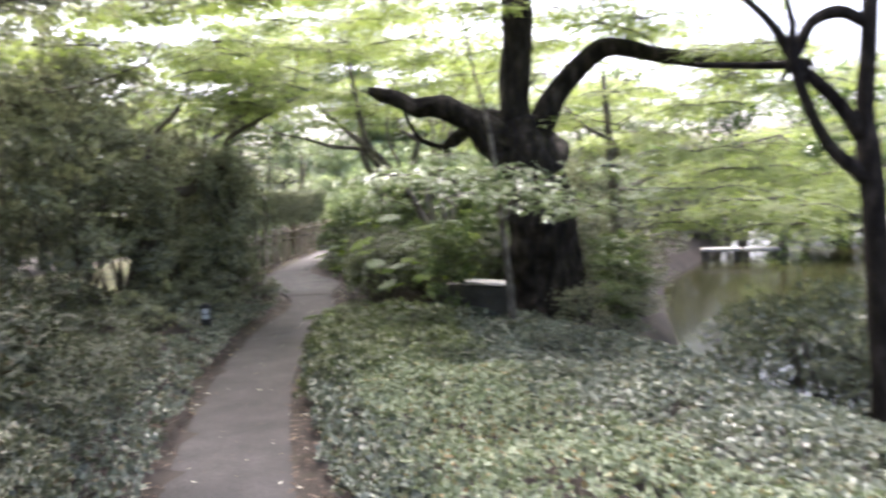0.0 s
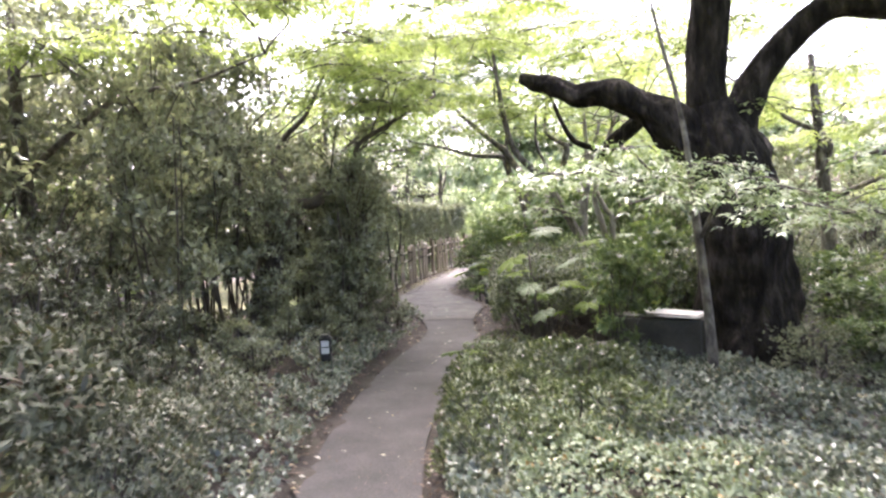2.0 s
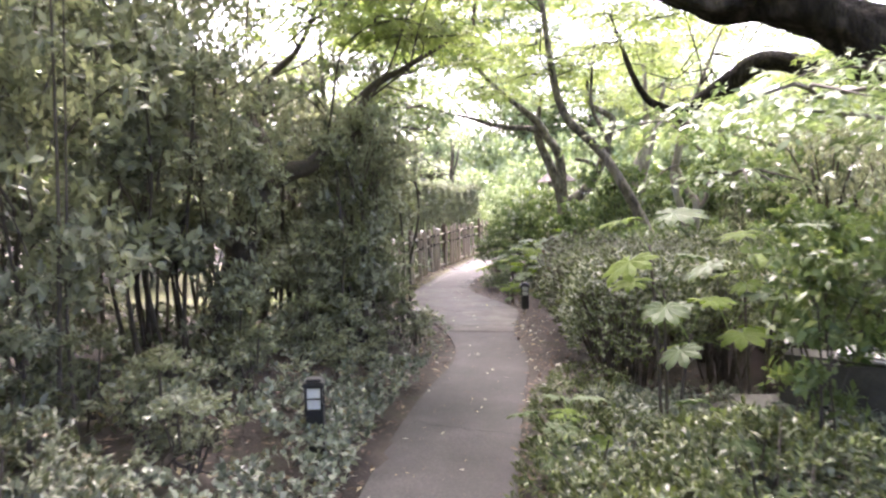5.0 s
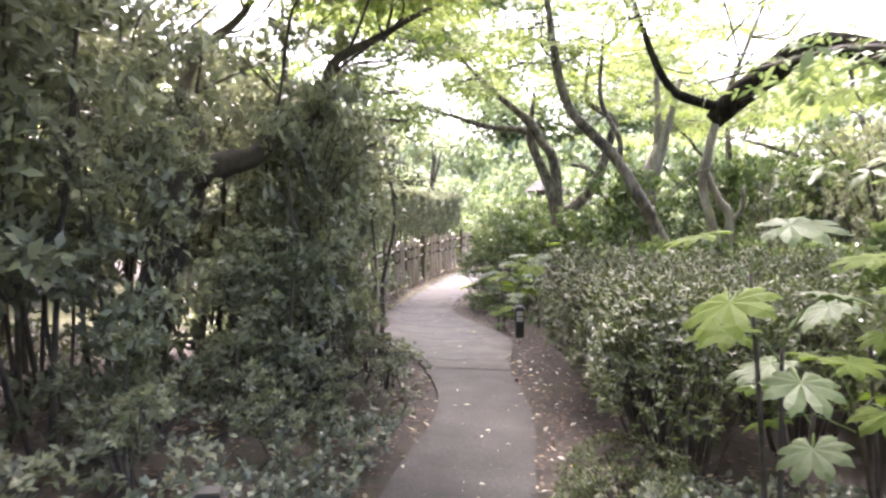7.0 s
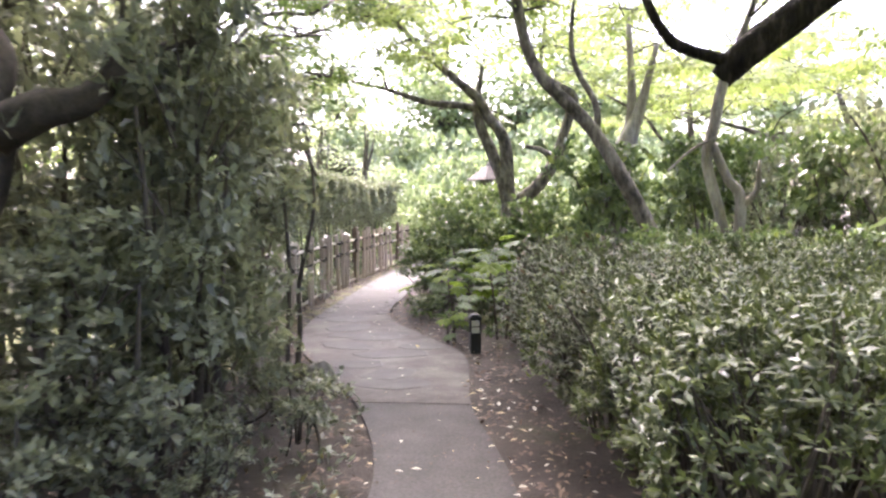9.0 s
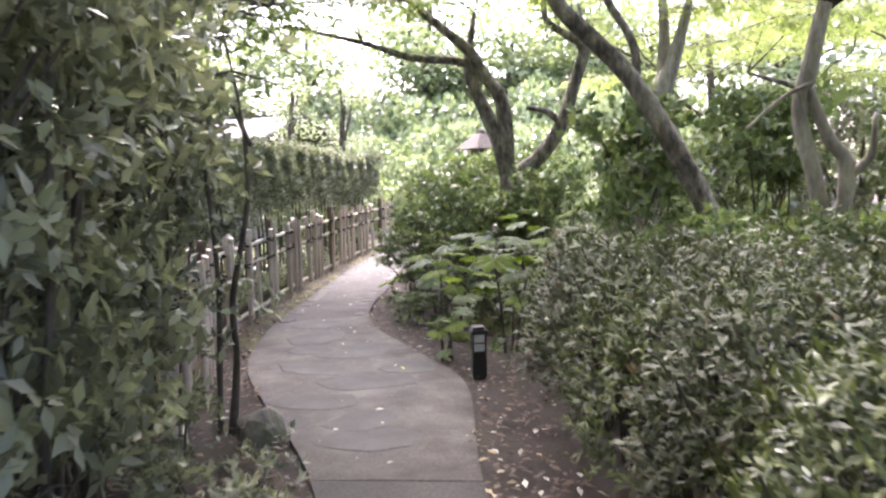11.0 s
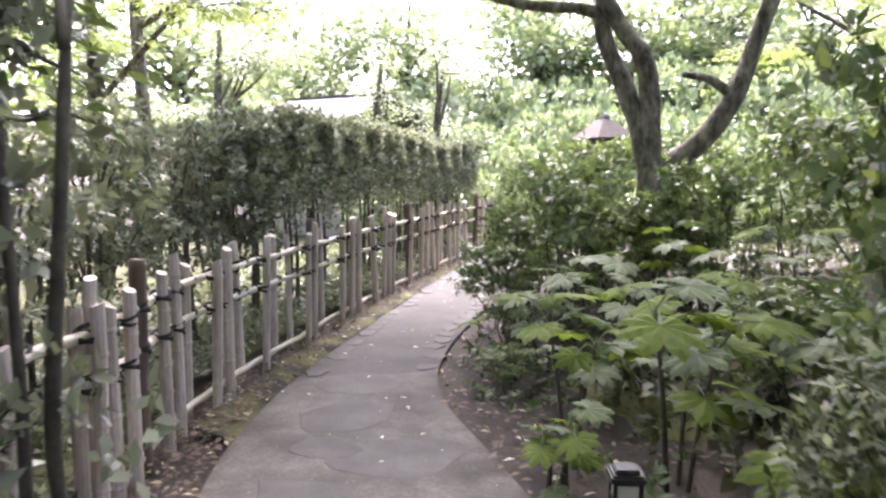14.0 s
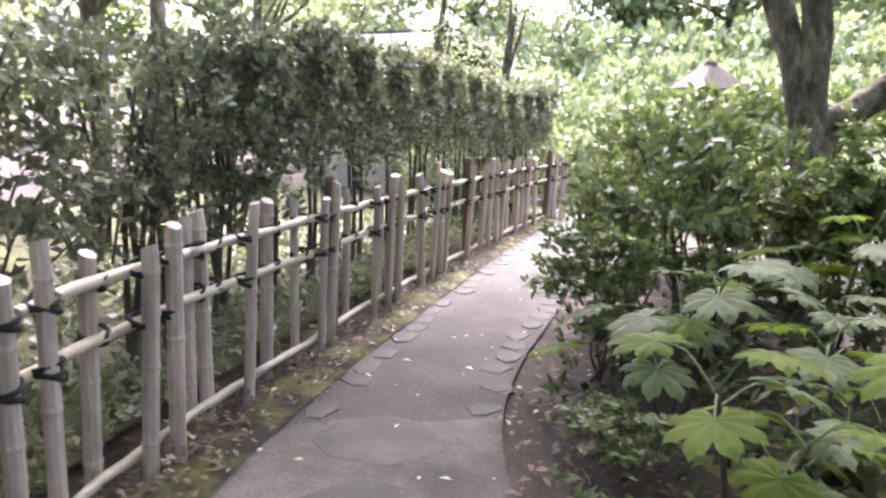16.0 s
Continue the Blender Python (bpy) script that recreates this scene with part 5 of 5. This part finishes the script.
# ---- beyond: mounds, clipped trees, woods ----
mound = shrub("clipped_mound", "rounded clipped shrub, leaf colour lightened for full daylight", 1.3, 1.3, 1.25, 750, 6, 0.125, ROUND, FAR_SUNLIT, 81, 0.05, "clipped mounds in the open garden", 4)
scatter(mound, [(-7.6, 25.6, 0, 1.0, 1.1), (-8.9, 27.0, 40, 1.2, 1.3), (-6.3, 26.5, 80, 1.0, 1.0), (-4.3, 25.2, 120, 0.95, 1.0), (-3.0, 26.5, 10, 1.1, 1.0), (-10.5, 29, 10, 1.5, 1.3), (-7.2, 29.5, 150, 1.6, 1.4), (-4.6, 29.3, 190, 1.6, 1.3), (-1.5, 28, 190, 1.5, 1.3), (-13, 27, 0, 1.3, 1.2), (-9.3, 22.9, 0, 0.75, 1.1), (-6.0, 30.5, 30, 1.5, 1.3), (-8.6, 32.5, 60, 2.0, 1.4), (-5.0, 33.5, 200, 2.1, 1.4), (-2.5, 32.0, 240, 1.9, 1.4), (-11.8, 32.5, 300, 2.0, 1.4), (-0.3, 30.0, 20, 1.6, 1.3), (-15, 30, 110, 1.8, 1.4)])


def clipped_tree(x, y, h, r, seed, label):
    rng = np.random.default_rng(seed)
    t = thing("clipped_tree", x, y, land(x, y), label, "tree")
    limb("trunk", [(0, 0, -0.1, 0.12), (0.1, 0, h * 0.3, 0.1), (-0.08, 0.05, h * 0.6, 0.08), (0.05, 0, h * 0.95, 0.04)], BARK_GREY, t, 8, 0.15)
    tiers = []
    for k in range(7):
        a, z = rng.uniform(0, 6.28), h * rng.uniform(0.55, 1.0)
        q = r * rng.uniform(0.2, 0.8)
        tiers.append((q * math.cos(a), q * math.sin(a), z, r * rng.uniform(0.4, 0.6)))
        limb("branch", [(0, 0, z * 0.7, 0.04), (q * 0.6 * math.cos(a), q * 0.6 * math.sin(a), z * 0.85, 0.03), (q * math.cos(a), q * math.sin(a), z, 0.012)], BARK_GREY, t, 6, 0.2)
    crown("clipped_crown", tiers, rng, 900, 0.1, FAR_SUNLIT, t, OVATE, 0.14)


clipped_tree(-9.9, 23.4, 3.6, 0.9, 91, "small open tree with crooked limbs above the hedge")
clipped_tree(-9.0, 24.2, 3.5, 1.0, 92, "bushy clipped tree above the hedge")
clipped_tree(-12.5, 22.0, 4.2, 1.6, 93, "tree in the open garden, leaf colour lightened for daylight")


def far_tree(seed, material, label, h=8.5, r=2.8):
    rng = np.random.default_rng(seed)
    t = thing("woodland_tree", 0, 0, 0, label, "tree", "trees round the garden")
    limb("trunk", [(0, 0, -0.2, 0.24), (0.15, 0, h * 0.3, 0.19), (-0.1, 0.1, h * 0.6, 0.13), (0.1, 0, h * 0.95, 0.04)], BARK_GREY, t, 9, 0.15)
    pts, hs = [], []
    for k in range(22):
        a, z = rng.uniform(0, 6.28), h * rng.uniform(0.1, 1.0)
        q = r * rng.uniform(0.1, 0.85) * (1 - 0.5 * abs(z / h - 0.5))
        c = np.array((q * math.cos(a), q * math.sin(a), z))
        limb("bough", [(0, 0, z * 0.8, 0.07), (*(c * np.array((0.5, 0.5, 0.93))), 0.045), (*c, 0.015)], BARK_GREY, t, 5, 0.2, steps=2)
        n = 200
        d = unit(rng, n) * (rng.uniform(0, 1, (n, 1)) ** 0.4) * np.array((1.25, 1.25, 0.7)) * rng.uniform(0.75, 1.1)
        pts.append(c + d)
        hs.append(d + 0.6 * unit(rng, n))
    p, hd_ = np.vstack(pts), np.vstack(hs)
    u = np.tile((0, 0, 1.0), (len(p), 1)) + 0.7 * unit(rng, len(p))
    put("crown", leaves("crown", p, hd_, u, 0.28 * rng.uniform(0.6, 1.2, len(p)), ROUND, material), t)
    return t


far_a = far_tree(101, FAR_LEAF, "leafy woodland tree at the garden's edge")
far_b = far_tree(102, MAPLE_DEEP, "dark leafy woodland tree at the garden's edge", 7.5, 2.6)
rng = np.random.default_rng(103)
fa, fb = [], []
for k in range(23):
    a = 2 * math.pi * k / 23 + rng.uniform(-0.04, 0.04)
    d = rng.uniform(26, 38)
    x, y = -3 + d * math.cos(a), 11 + d * math.sin(a) * 1.05
    place = (x, y, rng.uniform(0, 360), rng.uniform(1.1, 1.6), rng.uniform(0.75, 1.0))
    if not (y > 28 and -22 < x < 5):
        (fa if rng.random() < 0.55 else fb).append(place)
fb += [(-13.5, 9.5, 0, 0.7, 0.8), (-15, 4.0, 50, 0.8, 0.8), (-12.5, 1.0, 90, 0.7, 0.8), (9, 24.5, 20, 0.7, 0.7), (3.5, 23.5, 130, 0.65, 0.6), (-17, 13, 10, 0.8, 0.9), (-15, 18, 70, 0.7, 0.9)]
# extra trees beyond the pond, added so its water mirrors leaves, not sky
fb += [(6.5, 26.5, 40, 0.85, 0.9), (9.5, 25, 140, 0.85, 0.9), (12.5, 23, 200, 0.9, 0.9), (12, 17.5, 260, 0.8, 0.8), (15, 19.5, 10, 0.9, 0.9), (16.5, 13, 80, 0.9, 0.9), (10.5, 20.5, 300, 0.7, 0.8)]
fb += [(-16, 1, 10, 1.1, 0.9), (-18, 8, 60, 1.2, 0.9), (-15.5, 11, 130, 1.0, 0.95), (-14, -3, 200, 1.0, 0.9), (-17, 5, 250, 1.1, 1.0), (-13.5, 14.5, 310, 0.85, 0.9), (-10.5, 38, 20, 1.2, 0.9), (-4.5, 40, 80, 1.2, 0.9)]
fa += [(-11.6, 7.6, 200, 0.7, 0.8), (-12.4, 3.2, 20, 0.75, 0.85), (-10.9, 11.0, 110, 0.6, 0.75), (-13.5, 6.0, 310, 0.85, 0.9), (-11.0, 5.5, 200, 0.6, 0.75), (6.5, 20.5, 70, 0.6, 0.6), (14, 22, 20, 0.9, 0.8), (-3, -9, 20, 1, 1), (4, -9, 70, 1, 1), (-8, -5, 120, 1, 1), (9, -4, 10, 0.9, 0.8)]
far_c = far_tree(104, FAR_SUNLIT, "tree beyond the open garden with sunlight put into its leaf colour", 6.5, 2.8)
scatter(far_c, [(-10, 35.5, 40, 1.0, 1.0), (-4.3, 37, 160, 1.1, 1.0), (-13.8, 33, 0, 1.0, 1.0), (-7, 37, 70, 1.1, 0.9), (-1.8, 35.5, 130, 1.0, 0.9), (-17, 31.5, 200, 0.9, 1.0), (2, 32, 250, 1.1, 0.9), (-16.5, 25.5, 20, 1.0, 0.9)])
scatter(far_a, fa)
scatter(far_b, fb)


# ---- ground cover and litter ----
def cover(name, label, n, inside, x0, x1, y0, y1, h, length, material, seed, count=5, outline=ROUND):
    rng = np.random.default_rng(seed)
    x, y = rng.uniform(x0, x1, n), rng.uniform(y0, y1, n)
    keep = np.array([inside(a, b) for a, b in zip(x, y)])
    x, y = x[keep], y[keep]
    hump = np.array([noise.noise(Vector((a * 1.4, b * 1.4, seed))) for a, b in zip(x, y)])
    z = np.array([land(a, b) for a, b in zip(x, y)]) + h * (0.75 + 0.35 * hump) * rng.uniform(0.72, 1.0, len(x)) ** 0.7
    p = np.stack([x, y, z], 1)
    o = np.tile((0, 0, 1.0), (len(p), 1)) + 0.5 * unit(rng, len(p))
    ob = put(name, whorls(name, p, o, rng, count, length, outline, material, 0.45))
    return tagged(ob, label, "ground cover", kind="stuff")


def right_of(x, y):
    return x - path_span(y)[1]


def left_of(x, y):
    return path_span(y)[0] - x


def inner(x, y):
    return (x - 1.0) * 0.83 + (y - 6.9) * 0.56


cover("ground_cover", "pale green low clipped ground cover", 24000, lambda x, y: 0.6 < right_of(x, y) and inner(x, y) < -1.35 + 0.5 * noise.noise(Vector((x, y, 3))), -1.2, 4.2, -0.5, 6.2, 0.42, 0.042, COVER_PALE, 201)
cover("ground_cover", "glossy grey-green ivy-like ground cover beside the path", 26000, lambda x, y: 0.14 < right_of(x, y) < 4.5 and -1.7 < inner(x, y) < 0.25, -1.8, 4.5, 2.0, 8.4, 0.36, 0.05, COVER, 202)
cover("ground_cover", "glossy grey-green ground cover edging the path", 26000, lambda x, y: 0.2 + 0.12 * noise.noise(Vector((x * 2, y * 2, 9))) < right_of(x, y) < 0.8, -2.2, 3, -1, 7.5, 0.34, 0.055, COVER, 203)
cover("ground_cover", "glossy grey-green ground cover on the shaded bank", 30000, lambda x, y: 0.05 < left_of(x, y) < (1.3 if y < 5.4 else 0.55 + 0.5 * noise.noise(Vector((x * 1.5, y * 1.5, 4)))) and y < 8.6 + 1.2 * noise.noise(Vector((x, y, 0))), -6, 1, -0.5, 10.4, 0.27, 0.055, COVER, 204)
cover("ground_cover", "dark undergrowth below the trees", 5000, lambda x, y: left_of(x, y) > 1.3, -11, -2, -1, 11.5, 0.25, 0.09, AZALEA, 205)
cover("ground_cover", "dark undergrowth behind the hedge", 5000, lambda x, y: right_of(x, y) > 0.9 and land(x, y) > -0.3, -5, 4, 13.5, 24, 0.3, 0.1, AZALEA, 206)

cover("ground_cover", "low ferns and seedlings beside the bend", 1100, lambda x, y: 0.15 < right_of(x, y) < 2.2, -6.5, -2, 13.4, 20, 0.2, 0.075, FATSIA_DARK, 207, outline=OVATE)
cover("ground_cover", "sparse undergrowth below the hedge", 7000, lambda x, y: 0.5 < left_of(x, y) < 3.0, -10, -5, 12, 22, 0.16, 0.075, HEDGE, 208)

cover("ground_cover", "small leafy plants in the litter beside the path", 800, lambda x, y: 0.05 < left_of(x, y) < 1.6, -6, -2.5, 6.6, 11.6, 0.22, 0.06, COVER, 209, outline=OVATE)


def litter(name, label, n, inside, x0, x1, y0, y1, length, material, seed, lift=0.012):
    rng = np.random.default_rng(seed)
    x, y = rng.uniform(x0, x1, n), rng.uniform(y0, y1, n)
    keep = np.array([inside(a, b) for a, b in zip(x, y)])
    x, y = x[keep], y[keep]
    p = np.stack([x, y, np.array([land(a, b) for a, b in zip(x, y)]) + lift], 1)
    h = unit(rng, len(p))
    h[:, 2] *= 0.15
    u = np.tile((0, 0, 1.0), (len(p), 1)) + 0.3 * unit(rng, len(p))
    return tagged(put(name, leaves(name, p, h, u, length * rng.uniform(0.5, 1.3, len(p)), OVATE, material)), label, "fallen leaves", kind="stuff")


on_path = lambda x, y: right_of(x, y) < 0 and left_of(x, y) < 0
litter("fallen_leaves", "brown dead leaves in the soil beside the path", 34000, lambda x, y: -0.02 < right_of(x, y) < 1.6 or 0.0 < left_of(x, y) < 3.0, -10, 2, 1, 22, 0.06, LITTER, 301)
litter("fallen_leaves", "brown leaves gathered along the path edges", 26000, lambda x, y: 0.0 < right_of(x, y) < 0.45 or 0.0 < left_of(x, y) < 0.4, -8, 2, 1, 22, 0.055, LITTER, 304, 0.025)
litter("fallen_leaves", "scattered pale fallen leaves on the path", 1000, on_path, -8, 2, 1, 22, 0.05, PALE_LITTER, 302)
litter("fallen_leaves", "scattered pale fallen leaves beside the path", 2600, lambda x, y: 0 < right_of(x, y) < 0.7 or 0.0 < left_of(x, y) < 0.7, -8, 2, 1, 22, 0.06, PALE_LITTER, 303, 0.03)

litter("fallen_leaves", "dry leaves on the moss below the fence", 14000, lambda x, y: 0.0 < left_of(x, y) < 0.4, -8, -5, 12.5, 22, 0.05, LITTER, 306, 0.05)
litter("debris", "small dark plant debris on the path", 14000, on_path, -8, 1, 2, 22, 0.02, LITTER, 305, 0.01)

# moss between fence and path
mv, mf = [], []
for i, (x, y) in enumerate(LE[84:124]):
    wdt = 0.25 + 0.05 * math.sin(i * 0.7) + 0.03 * math.sin(i * 2.3)
    for k in range(4):
        u = k / 3
        px = x - wdt * u + 0.01
        mv.append((px, y, land(px, y) + 0.012 + 0.025 * math.sin(math.pi * u) + 0.012 * noise.noise(Vector((px * 9, y * 9, 5)))))
for i in range(39):
    for k in range(3):
        mf.append((i * 4 + k, i * 4 + k + 1, i * 4 + 5 + k, i * 4 + 4 + k))
tagged(put("moss", mesh_of("moss", mv, mf, MOSS, True)), "yellow-green moss strip below the fence", "moss", kind="structure")

# moss patch under the fatsias
pv, pf = [(-3.65, 15.4, land(-3.65, 15.4) + 0.06)], []
for j in range(1, 5):
    for i in range(20):
        a = 2 * math.pi * i / 20
        q = j / 4 * (1 + 0.22 * math.sin(3 * a) + 0.12 * math.sin(7 * a + 1))
        x, y = -3.65 + 0.75 * q * math.cos(a), 15.4 + 0.5 * q * math.sin(a)
        pv.append((x, y, land(x, y) + 0.055 - 0.018 * j + 0.012 * noise.noise(Vector((x * 8, y * 8, 1)))))
for i in range(20):
    pf.append((0, 1 + i, 1 + (i + 1) % 20))
    pf += [(1 + 20 * j + i, 21 + 20 * j + i, 21 + 20 * j + (i + 1) % 20, 1 + 20 * j + (i + 1) % 20) for j in range(3)]
MOSS_BRIGHT = surface("bright_moss", [(0.35, (0.06, 0.055, 0.022)), (0.5, (0.12, 0.122, 0.038)), (0.7, (0.17, 0.175, 0.055))], 3.0, 90, 0.95, 0.9, 0.02)
tagged(put("moss_patch", mesh_of("moss_patch", pv, pf, MOSS_BRIGHT, True)), "yellow-green moss cushion under the fatsias", "moss", kind="structure")

# mossy ground behind the fence
lv, lf = [], []
for j in range(25):
    for i in range(13):
        x, y = -7.6 - 0.45 * i - 0.03 * j, 11.8 + 0.5 * j
        if i == 0:
            x = fence_at(float(np.interp(y, FENCE_LINE[:, 1], seg)))[0] - 0.25
        lv.append((x, y, land(x, y) + 0.03 + 0.05 * noise.noise(Vector((x, y, 7)))))
for j in range(24):
    for i in range(12):
        lf.append((j * 13 + i, j * 13 + i + 1, j * 13 + i + 14, j * 13 + i + 13))
LAWN = surface("moss_lawn", [(0.35, (0.045, 0.037, 0.024)), (0.5, (0.085, 0.085, 0.032)), (0.7, (0.14, 0.145, 0.055))], 1.2, 70, 0.95, 0.9, 0.03)
tagged(put("moss_lawn", mesh_of("moss_lawn", lv, lf, LAWN, True)), "mossy yellow-green lawn behind the hedge", "lawn", kind="structure")

# crack across the asphalt
cr = np.random.default_rng(77)
cv = []
for u in np.linspace(0, 1, 22):
    x, y = -3.05 + 0.98 * u, 7.82 - 0.06 * u + cr.normal(scale=0.014)
    wd = 0.004 + 0.004 * cr.random()
    cv += [(x, y - wd, land(x, y) + 0.0105), (x, y + wd, land(x, y) + 0.0105)]
tagged(put("crack", mesh_of("crack", cv, [(2 * i, 2 * i + 2, 2 * i + 3, 2 * i + 1) for i in range(21)], ROPE)), "dark crack across the asphalt", "crack", kind="structure")

# ---- stones of the path ----
sr = np.random.default_rng(401)


def flag(n, rx, ry, thick, seed):
    r = np.random.default_rng(seed)
    ang = np.sort(np.linspace(0, 6.28, n, endpoint=False) + r.uniform(-0.25, 0.25, n))
    rad = r.uniform(0.82, 1.1, n)
    low = [(rx * q * math.cos(a), ry * q * math.sin(a), -thick) for a, q in zip(ang, rad)]
    mid = [(x, y, -0.002) for x, y, _ in low]
    top = [(x * 0.95, y * 0.95, 0.004 + r.uniform(-0.002, 0.002)) for x, y, _ in low]
    f = [tuple(2 * n + i for i in range(n))]
    for lev in (0, n):
        f += [(lev + i, lev + (i + 1) % n, lev + n + (i + 1) % n, lev + n + i) for i in range(n)]
    return mesh_of("flagstone", low + mid + top, f, FLAG)


for i, (x, y, rx, ry, turn) in enumerate([(-4.72, 12.55, 0.36, 0.2, 10), (-4.25, 12.25, 0.3, 0.2, 60), (-4.5, 13.05, 0.4, 0.22, 20), (-5.1, 13.35, 0.34, 0.2, -20), (-4.95, 13.95, 0.42, 0.28, 30), (-4.35, 13.5, 0.26, 0.2, 0),
                                          (-5.5, 14.4, 0.36, 0.26, 70), (-5.35, 13.9, 0.2, 0.16, 0), (-5.75, 15.0, 0.32, 0.24, 20), (-4.1, 11.95, 0.34, 0.2, 15), (-4.75, 12.1, 0.25, 0.17, 40)]):
    ob = put("flagstone", flag(int(sr.integers(9, 13)), rx, ry, 0.05, 410 + i), concrete_path)
    ob.matrix_basis = pose(x, y, land(x, y) + 0.003, 0, 0, turn)
EDGERS = [flag(int(sr.integers(5, 7)), 0.13, 0.085, 0.06, 430 + i) for i in range(6)]
for line, sign in ((e0, 1), (e1, -1)):
    d = np.concatenate([[0], np.cumsum(np.linalg.norm(np.diff(line, axis=0), axis=1))])
    s = 0.05
    while s < d[-1] - 0.1:
        x, y = np.interp(s, d, line[:, 0]), np.interp(s, d, line[:, 1])
        ob = put("edging_stone", EDGERS[sr.integers(6)], stone_path)
        if sr.random() < 0.2:
            s += sr.uniform(0.1, 0.3)
        ob.matrix_basis = pose(x + sign * (0.1 + sr.normal(scale=0.02)), y, land(x, y) + 0.004, sr.uniform(-1.2, 1.2), sr.uniform(-1.2, 1.2), 95 + sr.uniform(-14, 14)) @ Matrix.Diagonal((sr.uniform(0.8, 1.1), sr.uniform(0.85, 1.15), 1, 1))
        s += sr.uniform(0.2, 0.27)
